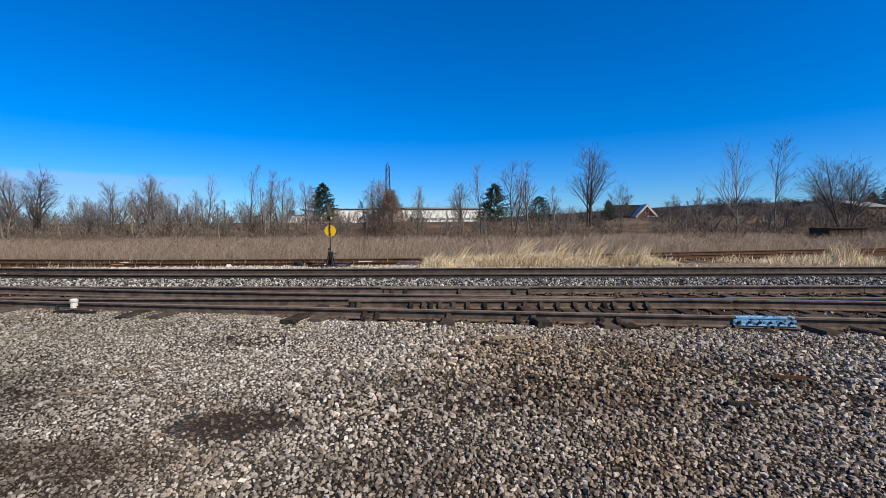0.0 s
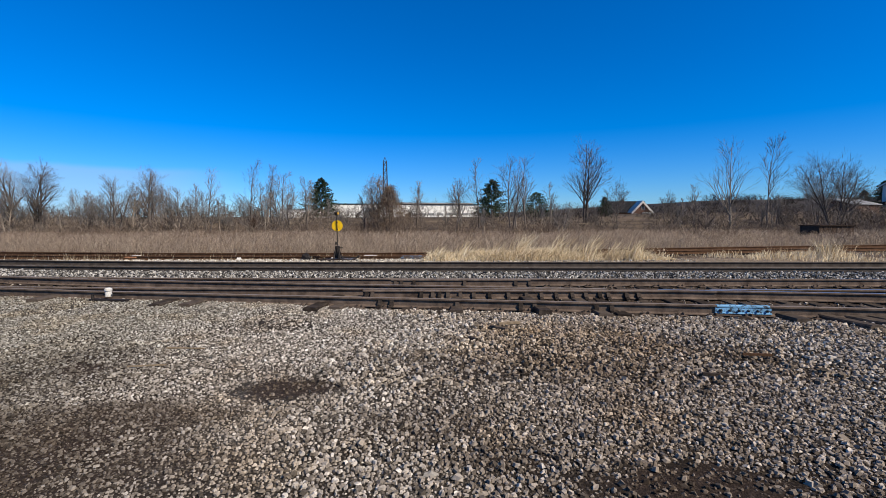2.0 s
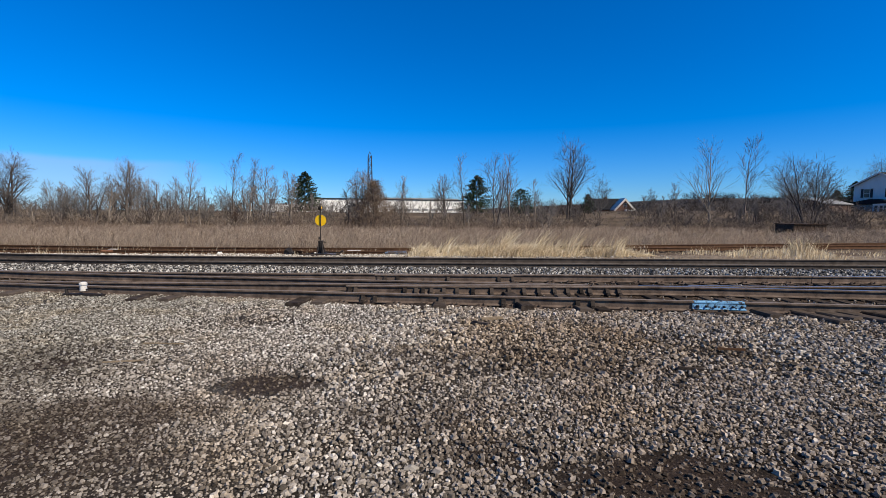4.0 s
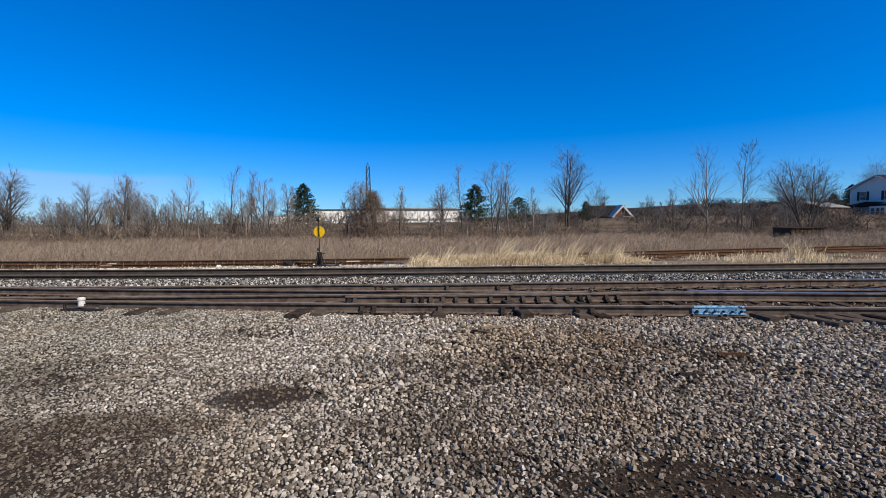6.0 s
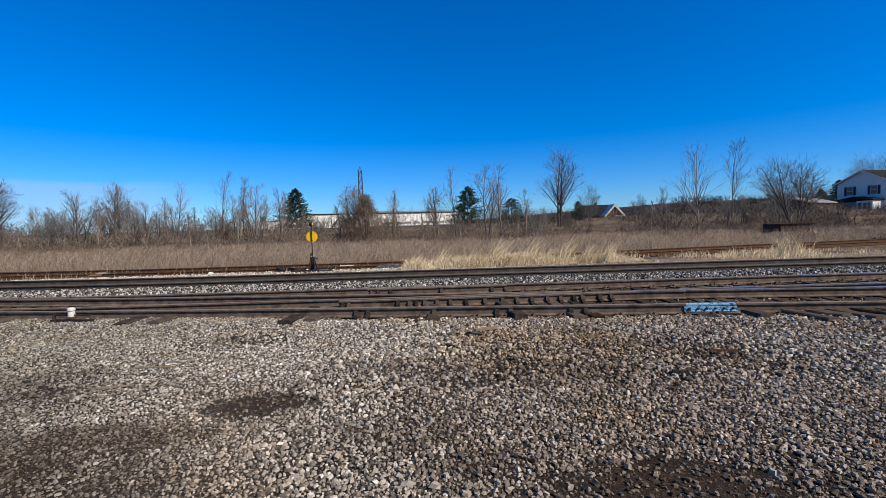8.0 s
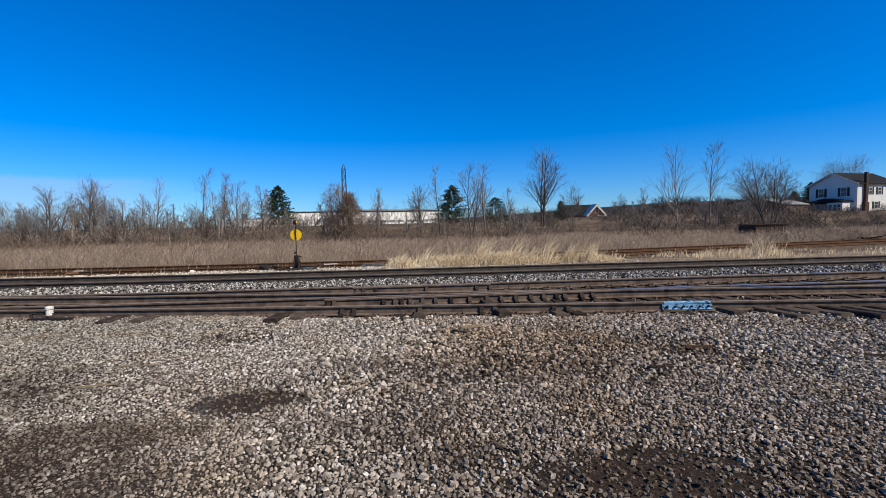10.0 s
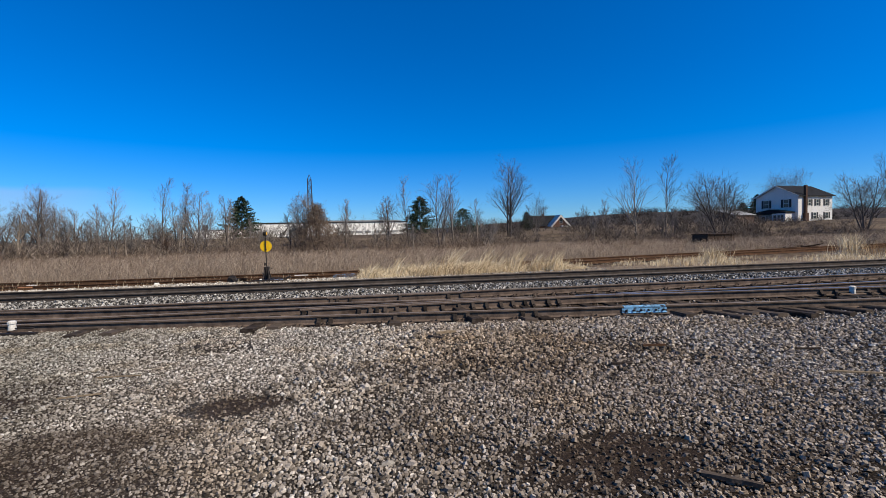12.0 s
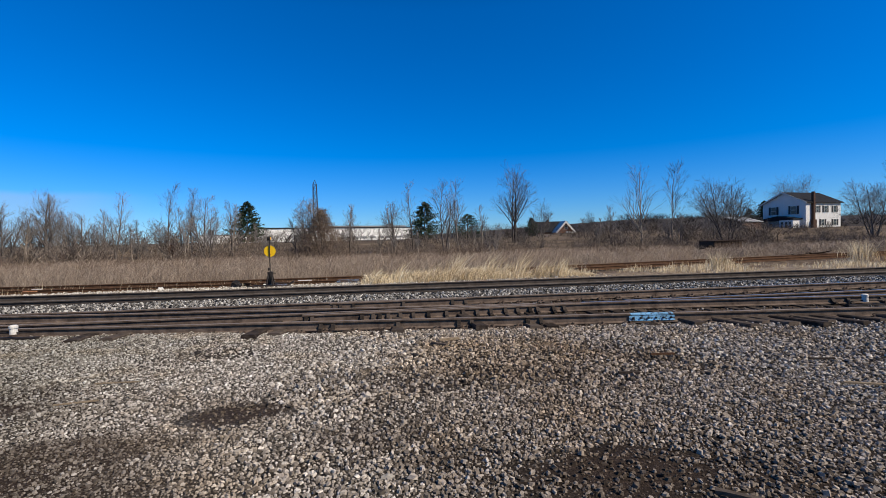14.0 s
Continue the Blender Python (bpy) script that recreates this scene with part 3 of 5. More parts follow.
def rail(name, line, x0, x1, z, mat, parent, head=None, label="", step=1.0):
    """A rail of full section along line(x); head: the material of its running surface."""
    n = max(int((x1 - x0) / step), 1)
    xs = np.linspace(x0, x1, n + 1)
    verts, faces, k = [], [], len(PROFILE)
    for x in xs:
        d = Vector((0.02, line(x + 0.01) - line(x - 0.01))).normalized()
        for u, w in PROFILE:
            verts.append((x - d.y * u, line(x) + d.x * u, z + w))
    for i in range(n):
        for j in range(k):
            a, b = i * k + j, i * k + (j + 1) % k
            faces.append((a, b, b + k, a + k))
    me = mesh_of(name, verts, faces, mat)
    if head:
        me.materials.append(head)
        for p in me.polygons:
            if p.index % k in (7,):
                p.material_index = 1
    bm = bmesh.new()
    bm.from_mesh(me)
    bm.verts.ensure_lookup_table()
    bm.faces.new([bm.verts[j] for j in range(k)])
    bm.faces.new([bm.verts[n * k + j] for j in range(k - 1, -1, -1)])
    bmesh.ops.recalc_face_normals(bm, faces=bm.faces)
    bm.to_mesh(me)
    bm.free()
    ob = new(name, me)
    ob.parent = parent
    if label:
        ob["label"] = label
    return ob


def tie_mesh(length, seed):
    """A squared timber with split ends and worn edges."""
    rnd = random.Random(seed)
    bm = bmesh.new()
    n = 8
    rings = []
    for i in range(n + 1):
        s = -length / 2 + length * i / n
        w, h = 0.115 + rnd.uniform(-0.008, 0.008), 0.0 + rnd.uniform(-0.008, 0.004)
        c = rnd.uniform(0.012, 0.025)
        rings.append([bm.verts.new((a, s, b)) for a, b in ((-w, -0.16), (w, -0.16), (w, h - c), (w - c, h), (-w + c, h), (-w, h - c))])
    for a, b in zip(rings, rings[1:]):
        for j in range(6):
            bm.faces.new((a[j], a[(j + 1) % 6], b[(j + 1) % 6], b[j]))
    bm.faces.new(rings[0][::-1]), bm.faces.new(rings[-1])
    bmesh.ops.recalc_face_normals(bm, faces=bm.faces)
    me = bpy.data.meshes.new("tie")
    bm.to_mesh(me)
    bm.free()
    me.materials.append(M_TIE)
    return me


def plain_mesh(name, rows, mat):
    bm = bmesh.new()
    for r in rows:
        box(bm, *r)
    me = bpy.data.meshes.new(name)
    bm.to_mesh(me)
    bm.free()
    me.materials.append(mat)
    return me


PLATE = plain_mesh("tie_plate", [(-0.09, -0.17, 0.0, 0.09, 0.17, 0.012)], M_RAIL)
SPIKE = plain_mesh("spike", [(-0.012, -0.012, -0.02, 0.012, 0.012, 0.03), (-0.018, -0.012, 0.03, 0.018, 0.022, 0.045)], M_RAIL)


def fasten(parent, x, line, spikes):
    """A tie plate under a rail, with the spikes that hold its near side."""
    ob = new("tie_plate", PLATE)
    ob.parent = parent
    ob.matrix_basis = pose(x, line(x), -0.01, 0, 0, -4)
    for a in (-0.05, 0.045) if spikes else ():
        ob = new("spike", SPIKE)
        ob.parent = parent
        ob.matrix_basis = pose(x + a, line(x) - 0.085, 0.0, 0, 0, a * 300)


def ties(parent, x0, x1, step, near, far, seed, slope, top, over=0.5, held=()):
    """Ties across a track from near(x) to far(x), each a little out of true."""
    rnd = random.Random(seed)
    stock = {}
    x = x0
    while x < x1:
        length = round((far(x) - near(x) + 2 * over) * 2 + rnd.uniform(-0.2, 0.2)) / 2
        key = (length, rnd.randrange(3))
        if key not in stock:
            stock[key] = tie_mesh(length, seed + len(stock))
        ob = new("tie", stock[key])
        ob.parent = parent
        mid = (near(x) + far(x)) / 2 + rnd.uniform(-0.08, 0.08)
        ob.matrix_basis = pose(x, mid, top + rnd.uniform(-0.012, 0.012), rnd.uniform(-0.4, 0.4), rnd.uniform(-1, 1), math.degrees(math.atan(slope)) + rnd.uniform(-1.6, 1.6))
        for line, spikes in held:
            fasten(parent, x, line, spikes)
        x += step * rnd.uniform(0.9, 1.1)


G = 1.505
RAIL_Z = 0.0
main_line = thing("railway_track", "main line with brown rusty rails on weathered wooden ties", "track")
for k, nm in ((0, "rail"), (1, "rail")):
    rail(nm, lambda x, k=k: far_rail(x) - k * G, -70, 80, RAIL_Z, M_RAIL_OLD, main_line, M_RUNNING, step=3)
turnout = thing("railway_turnout", "near track splitting in two at a bolted steel frog", "track")
FROG_X = 3.85
rail("stock_rail", mid_rail, -50, 9.2, RAIL_Z, M_RAIL, turnout, M_RUNNING, step=3)
rail("stock_rail", mid_rail, 9.212, 70, RAIL_Z, M_RAIL, turnout, M_SHINY, "rail with a polished running surface", step=3)
rail("stock_rail", near_rail, -50, 4.9, RAIL_Z, M_RAIL, turnout, M_RUNNING, step=3)
rail("stock_rail", near_rail, 4.912, 45, RAIL_Z, M_RAIL, turnout, M_RUNNING, step=3)


def inner_main(x):
    return mid_rail(x) - G


def inner_branch(x):
    return near_rail(x) + G * 1.009


rail("closure_rail", inner_main, -16, FROG_X - 0.55, RAIL_Z, M_RAIL, turnout, M_RUNNING, step=2)
rail("closure_rail", inner_branch, -22, FROG_X - 0.55, RAIL_Z, M_RAIL, turnout, M_RUNNING, step=2)
rail("frog_rail", inner_main, FROG_X + 0.45, 70, RAIL_Z, M_RAIL, turnout, M_SHINY, step=2)
rail("frog_rail", inner_branch, FROG_X + 0.45, 45, RAIL_Z, M_RAIL, turnout, M_SHINY, step=2)
# wing rails bend out past the frog's point
rail("wing_rail", lambda x: inner_branch(FROG_X - 0.55) - 0.035 * (x - FROG_X + 0.55) - 0.06, FROG_X - 0.5, FROG_X + 1.5, RAIL_Z, M_RAIL, turnout)
rail("wing_rail", lambda x: inner_main(FROG_X - 0.55) - 0.135 * (x - FROG_X + 0.55) + 0.0, FROG_X - 0.5, FROG_X + 1.5, RAIL_Z, M_RAIL, turnout)
bm = bmesh.new()
yf = inner_main(FROG_X)
prism(bm, [(FROG_X - 0.3, yf + 0.03), (FROG_X + 0.6, inner_branch(FROG_X + 0.6) - 0.01), (FROG_X + 0.6, inner_main(FROG_X + 0.6) + 0.01)], 0.01, 0.165, "z")
part("frog_point", bm, M_RAIL, turnout)
# guard rails
rail("guard_rail", lambda x: inner_main(x) - 0.17 + 0.016 * max(x - 1.0, 0), -1.7, 4.75, RAIL_Z - 0.004, M_RAIL, turnout, M_RUNNING, step=0.4)
rail("guard_rail", lambda x: mid_rail(x) - 0.135 - 0.02 * max(abs(x - 0.4) - 1.2, 0), -1.3, 2.0, RAIL_Z, M_RAIL, turnout, M_RUNNING, step=0.3)
siding = thing("railway_track", "rusty orange siding overgrown with dead grass", "track")
for k in (0, 1):
    rail("rail", lambda x, k=k: siding_rail(x) - k * G, -60, 60, -0.05, M_RAIL_RUST, siding, step=1.5)


def brace_mesh():
    """A forged rail brace: a sloping foot that bears on the web."""
    bm = bmesh.new()
    prism(bm, [(-0.15, 0.0), (-0.05, 0.0), (-0.012, 0.035), (-0.012, 0.115), (-0.03, 0.12), (-0.06, 0.07), (-0.085, 0.045), (-0.15, 0.026)], -0.036, 0.036, "x")
    box(bm, -0.016, -0.135, 0.024, 0.016, -0.105, 0.052)
    bmesh.ops.recalc_face_normals(bm, faces=bm.faces)
    me = bpy.data.meshes.new("rail_brace")
    bm.to_mesh(me)
    bm.free()
    me.materials.append(M_BRACE)
    return me


BRACE = brace_mesh()


def brace(x, line, slope, parent):
    ob = new("rail_brace", BRACE)
    ob.parent = parent
    ob.matrix_basis = pose(x, line(x), RAIL_Z + 0.004, 0, 0, math.degrees(math.atan(slope)))


rnd = random.Random(3)
for x in (-1.22, -1.0, 0.2, 1.32, 1.56, 2.6, 2.85):
    brace(x, near_rail, -0.135, turnout)
for x in (-1.62, -1.5, -0.5, -0.27, -0.13, 0.04, 0.29, 0.56, 0.88, 1.26, 1.62, 1.92, 2.22, 2.54, 2.81, 3.09, 3.26, 3.62, 3.86):
    brace(x, lambda v: inner_main(v) - 0.17 + 0.016 * max(v - 1.0, 0), -0.035, turnout)
for x in (-1.2, -1.05, -0.75, 0.45, 1.65, 1.98):
    brace(x, lambda v: mid_rail(v) - 0.135, -0.035, turnout)
# heel blocks and plates further along the branch
for x in (9.9, 10.25, 11.0, 11.3):
    brace(x, inner_branch, -0.135, turnout)


def joint_bar(line, slope, x, z, length, mat, bolts, label=""):
    bar = thing("rail_joint", label, "rail joint", pose(x, line(x), z, 0, 0, math.degrees(math.atan(slope))), "bolted rail joints")
    for side in (-1, 1):
        bm = bmesh.new()
        prism(bm, [(side * 0.06, 0.034), (side * 0.06, 0.044), (side * 0.038, 0.052), (side * 0.034, 0.125), (side * 0.01, 0.132), (side * 0.01, 0.03)], -length / 2, length / 2, "x")
        part("splice_bar", bm, mat, bar)
    bm = bmesh.new()
    prism(bm, [(-0.04, 0.137), (-0.04, 0.163), (-0.031, 0.174), (0.031, 0.174), (0.04, 0.163), (0.04, 0.137)], -length * 0.47, length * 0.47, "x")
    part("painted_head", bm, mat, bar)
    for i in range(6):
        bx = -length / 2 + length * (i + 0.5) / 6
        bm = bmesh.new()
        tube(bm, (bx, -0.036, 0.085), (bx, -0.062, 0.085), 0.021, 0.02, 6)
        tube(bm, (bx, -0.062, 0.085), (bx, -0.085, 0.085), 0.012, 0.011, 6)
        part("bolt", bm, bolts, bar, "steel track bolt")
    return bar


joint_bar(near_rail, -0.135, 4.92, RAIL_Z, 0.86, M_BLUE, M_IRON, "blue-painted bolted joint on the near rail")
joint_bar(lambda x: siding_rail(x) - G, 0.08, -1.3, -0.05, 0.85, M_FADED, M_IRON, "faded blue bolted joint on the rusty siding")

# ---- switch stand ----


def switch_stand():
    s = thing("switch_stand", "black switch stand with a round yellow target, beside the siding", "switch stand", pose(-4.0, 16.25, 0.02))
    boxes("base_timber", [(-0.75, -0.13, -0.1, 0.62, 0.11, 0.06)], M_TIE, s, 0.015)
    boxes("base_timber", [(-0.7, 0.32, -0.1, 0.6, 0.55, 0.05)], M_TIE, s, 0.015)
    boxes("base_plate", [(-0.2, -0.1, 0.06, 0.2, 0.5, 0.085)], M_IRON, s, 0.006)
    bm = bmesh.new()
    for a in (-1, 1):
        for b in (-1, 1):
            tube(bm, (a * 0.12, 0.1 + b * 0.15, 0.08), (a * 0.05, 0.1 + b * 0.05, 0.46), 0.028, 0.022, 6)
    tube(bm, (0, 0.1, 0.1), (0, 0.1, 0.46), 0.05, 0.07, 8)
    tube(bm, (0, 0.1, 0.46), (0, 0.1, 0.5), 0.1, 0.1, 8)
    part("spider_frame", bm, M_IRON, s)
    boxes("bearing_head", [(-0.085, 0.02, 0.48, 0.085, 0.18, 0.56)], M_IRON, s, 0.012)
    bm = bmesh.new()
    tube(bm, (-0.03, 0.1, 0.53), (0.22, 0.0, 0.5), 0.016, 0.014, 6)
    tube(bm, (-0.05, 0.1, 0.53), (-0.13, 0.02, 0.2), 0.018, 0.015, 6)
    tube(bm, (-0.05, 0.1, 0.6), (-0.05, 0.1, 0.7), 0.04, 0.03, 6)
    part("throw_lever", bm, M_IRON, s)
    bm = bmesh.new()
    tube(bm, (0, 0.1, 0.5), (0, 0.1, 1.72), 0.02, 0.016, 8)
    part("mast", bm, M_IRON, s)
    disc = bmesh.new()
    tube(disc, (0, 0.125, 1.30), (0, 0.135, 1.30), 0.205, 0.205, 32)
    part("target_disc", disc, M_YELLOW, s, "round yellow reflective disc")
    for z in (1.17, 1.43):
        bm = bmesh.new()
        tube(bm, (0, 0.085, z), (0, 0.14, z), 0.03, 0.03, 6)
        part("clamp", bm, M_IRON, s)
    bm = bmesh.new()
    tube(bm, (-0.07, 0.1, 1.76), (0.04, 0.1, 1.76), 0.075, 0.085, 12)
    box(bm, -0.03, 0.06, 1.68, 0.03, 0.14, 1.74)
    part("lamp_body", bm, M_IRON, s)
    bm = bmesh.new()
    tube(bm, (0.038, 0.1, 1.76), (0.06, 0.1, 1.76), 0.05, 0.042, 12)
    part("lens", bm, M_YELLOW, s, "amber glass lens")
    bm = bmesh.new()
    tube(bm, (-0.1, 0.2, 0.09), (-0.2, 1.6, 0.06), 0.022, 0.022, 6)
    part("connecting_rod", bm, M_IRON, s)
    bm = bmesh.new()
    tube(bm, (-0.35, -0.08, 0.075), (-0.8, 0.05, 0.05), 0.03, 0.022, 6)
    part("chain", bm, M_IRON, s)
    bm = bmesh.new()
    tube(bm, (0.12, 0.0, 0.16), (0.72, -0.06, 0.12), 0.026, 0.02, 6)
    tube(bm, (0.72, -0.06, 0.12), (0.84, -0.06, 0.2), 0.03, 0.034, 6)
    part("hand_lever", bm, M_IRON, s, "black lever lying level")
    boxes("latch_plate", [(0.26, -0.12, 0.062, 0.56, 0.1, 0.1)], M_FADED, s, 0.008, "flaking blue latch plate")


switch_stand()

# ---- marker posts and litter ----


def marker(x, y, label):
    """A white-capped post on a low black throw bar that lies along the rail."""
    m = thing("marker_post", label, "marker", pose(x, y, height(x, y), 0, 0, -7.7), "white-capped markers")
    bm = bmesh.new()
    box(bm, -0.4, -0.05, 0.0, 0.42, 0.05, 0.045)
    tube(bm, (-0.36, 0, 0.045), (-0.36, 0, 0.14), 0.03, 0.024, 6)
    tube(bm, (-0.36, 0, 0.125), (0.38, 0, 0.125), 0.016, 0.014, 6)
    part("throw_bar", bm, M_IRON, m, "black iron throw bar")
    bm = bmesh.new()
    for z0, z1, r0, r1 in ((0.1, 0.2, 0.062, 0.054), (0.2, 0.212, 0.044, 0.044), (0.212, 0.25, 0.066, 0.066), (0.25, 0.268, 0.066, 0.04)):
        tube(bm, (0, 0, z0), (0, 0, z1), r0, r1, 14)
    part("cap", bm, M_WHITE, m, "white painted cap")


marker(-6.64, 8.54, "short white-capped marker on a black bar beside the near rail")
marker(10.32, 7.7, "short white-capped marker on a black bar between the diverging rails")


def lump(name, label, category, x, y, size, mat, seed):
    bm = bmesh.new()
    bmesh.ops.create_icosphere(bm, subdivisions=2, radius=1.0)
    for v in bm.verts:
        v.co *= 0.8 + 0.45 * noise.noise(v.co * 1.4 + Vector((seed, 0, 0)))
        v.co = Vector((v.co.x * size[0], v.co.y * size[1], max(v.co.z, -0.4) * size[2]))
    ob = part(name, bm, mat, None, label)
    ob.matrix_basis = pose(x, y, height(x, y) + size[2] * 0.35, 0, 0, seed * 47)
    ob["category"] = category


lump("coal_lump", "black lump lying on the light gravel", "debris", -2.87, 6.68, (0.06, 0.045, 0.055), M_IRON, 1)
lump("coal_lump", "small black lump lying on the gravel", "debris", -2.04, 6.48, (0.06, 0.03, 0.03), M_IRON, 2)
lump("coal_lump", "black lump half buried in the gravel", "debris", 0.33, 5.8, (0.07, 0.04, 0.045), M_IRON, 3)
lump("pale_stone", "large pale flat stone among the gravel", "stone", -0.13, 2.68, (0.055, 0.03, 0.03), M_CONCRETE, 4)
lump("pale_stone", "pale stone beside the rusty siding", "stone", -7.8, 16.6, (0.14, 0.08, 0.1), M_WHITE, 5)
lump("pale_stone", "white stone on the rusty siding", "stone", -7.4, 17.4, (0.11, 0.07, 0.09), M_WHITE, 6)
lump("black_bundle", "black sack lying beside the siding", "debris", -5.3, 16.75, (0.3, 0.15, 0.2), M_IRON, 7)
lump("pale_stone", "pale stone against the siding rail", "stone", -4.35, 16.9, (0.12, 0.07, 0.09), M_WHITE, 8)


def plank(name, label, x, y, z, length, width, thick, yaw, mat, tilt=0.0):
    bm = bmesh.new()
    n = 6
    rings = []
    r = random.Random(int(x * 100) + 7)
    for i in range(n + 1):
        s = -length / 2 + length * i / n
        w, c = width / 2 * r.uniform(0.75, 1.05), r.uniform(-0.1, 0.1) * width
        rings.append([bm.verts.new(p) for p in ((s, c - w, 0), (s, c + w, 0), (s, c + w * 0.9, thick), (s, c - w * 0.9, thick * r.uniform(0.7, 1.1)))])
    for a, b in zip(rings, rings[1:]):
        for j in range(4):
            bm.faces.new((a[j], a[(j + 1) % 4], b[(j + 1) % 4], b[j]))
    bm.faces.new(rings[0][::-1]), bm.faces.new(rings[-1])
    ob = part(name, bm, mat, None, label)
    ob.matrix_basis = pose(x, y, z, 0, tilt, yaw)
    tagged(ob, "", "debris", "scraps of wood on the ground")


plank("white_board", "white painted board lying across the rusty siding", -2.95, 17.35, 0.09, 0.5, 0.12, 0.05, 4, M_WHITE)
plank("white_board", "short white board lying by the siding", -12.4, 17.6, 0.09, 0.3, 0.12, 0.05, -3, M_WHITE)
plank("orange_strip", "torn orange plastic strip lying by the siding", -12.2, 17.0, 0.1, 0.45, 0.08, 0.03, -6, M_ORANGE)
plank("wood_scrap", "curved tan wood splinter on the gravel", 0.95, 6.6, 0.02, 0.34, 0.07, 0.035, 12, M_WOODSCRAP)
plank("wood_scrap", "dark wood splinter on the gravel", 0.75, 6.35, 0.02, 0.26, 0.05, 0.03, -35, M_TIE)
plank("wood_scrap", "reddish wood splinter lying flat on the gravel", 3.6, 5.0, 0.035, 0.32, 0.035, 0.025, -6, M_RAIL_RUST)
plank("wood_scrap", "long grey stick lying on the gravel", 4.95, 3.45, 0.04, 0.55, 0.025, 0.02, -24, M_WOODSCRAP)
plank("wood_scrap", "short dark stick lying on the gravel", 5.35, 4.35, 0.04, 0.3, 0.03, 0.02, -14, M_TIE)
plank("wood_scrap", "dark stick lying on the gravel", 2.05, 1.97, 0.025, 0.34, 0.04, 0.025, -38, M_TIE)
plank("wood_scrap", "dark flat wood scrap on the gravel", 2.75, 4.4, 0.02, 0.24, 0.05, 0.025, -12, M_TIE)
plank("wood_scrap", "long dry twig lying on packed dirt", -3.35, 4.75, 0.015, 0.4, 0.02, 0.015, 8, M_WOODSCRAP)
plank("wood_scrap", "dry twig lying on packed dirt", -3.3, 5.4, 0.015, 0.5, 0.02, 0.015, -3, M_WOODSCRAP)


# ---- vegetation ----


class Limbs:
    """Collects tapered segments and turns them into one mesh."""

    def __init__(self):
        self.p, self.q, self.r0, self.r1 = [], [], [], []

    def add(self, p, q, r0, r1):
        self.p.append(tuple(p)), self.q.append(tuple(q)), self.r0.append(r0), self.r1.append(r1)

    def arrays(self, sides):
        p, q = np.array(self.p), np.array(self.q)
        d = q - p
        d /= np.linalg.norm(d, axis=1)[:, None] + 1e-9
        h = np.where(np.abs(d[:, 2:3]) > 0.9, np.array([[1.0, 0, 0]]), np.array([[0, 0, 1.0]]))
        u = np.cross(d, h)
        u /= np.linalg.norm(u, axis=1)[:, None] + 1e-9
        w = np.cross(d, u)
        spin = np.arange(len(p)) * 2.4
        u, w = np.cos(spin)[:, None] * u + np.sin(spin)[:, None] * w, np.cos(spin)[:, None] * w - np.sin(spin)[:, None] * u
        a = np.arange(sides) * 2 * math.pi / sides
        ring = np.cos(a)[None, :, None] * u[:, None] + np.sin(a)[None, :, None] * w[:, None]
        v = np.concatenate([p[:, None] + ring * np.array(self.r0)[:, None, None], q[:, None] + ring * np.array(self.r1)[:, None, None]], 1)
        j = np.arange(1 if sides == 2 else sides)
        f = np.stack([j, (j + 1) % sides, (j + 1) % sides + sides, j + sides], 1)
        faces = (f[None] + (2 * sides * np.arange(len(p)))[:, None, None]).reshape(-1, 4)
        return v.reshape(-1, 3), faces


def grow(thick, thin, p, d, length, r, depth, rnd, up, wide, twig):
    """One limb, an even arc that turns towards the light, and all that springs from it."""
    steps = 5 if depth > 1 else 4 if depth else 3
    arc = Vector((rnd.gauss(0, 0.045), rnd.gauss(0, 0.045), 0.0))
    a = rnd.uniform(0, 6.283)
    for i in range(steps):
        d = (d + arc + Vector((rnd.gauss(0, 0.03), rnd.gauss(0, 0.03), rnd.gauss(0, 0.02) + up))).normalized()
        q = p + d * (length / steps)
        r1 = max(r * (0.8 if depth > 0 else 0.65), twig * 0.45)
        (thick if r > 0.028 else thin).add(p, q, r, r1)
        p, r = q, r1
        if depth > 0 and i < steps - 1:
            a += 2.4 + rnd.gauss(0, 0.4)
            u = d.orthogonal().normalized()
            side = u * math.cos(a) + d.cross(u) * math.sin(a)
            e = (d + side * wide * rnd.uniform(0.6, 1.1)).normalized()
            grow(thick, thin, p, e, length * rnd.uniform(0.5, 0.75) * (1.1 - 0.6 * i / steps), max(r * rnd.uniform(0.5, 0.68), twig * (0.8 if depth == 1 else 1.0)), depth - 1, rnd, up, wide, twig)


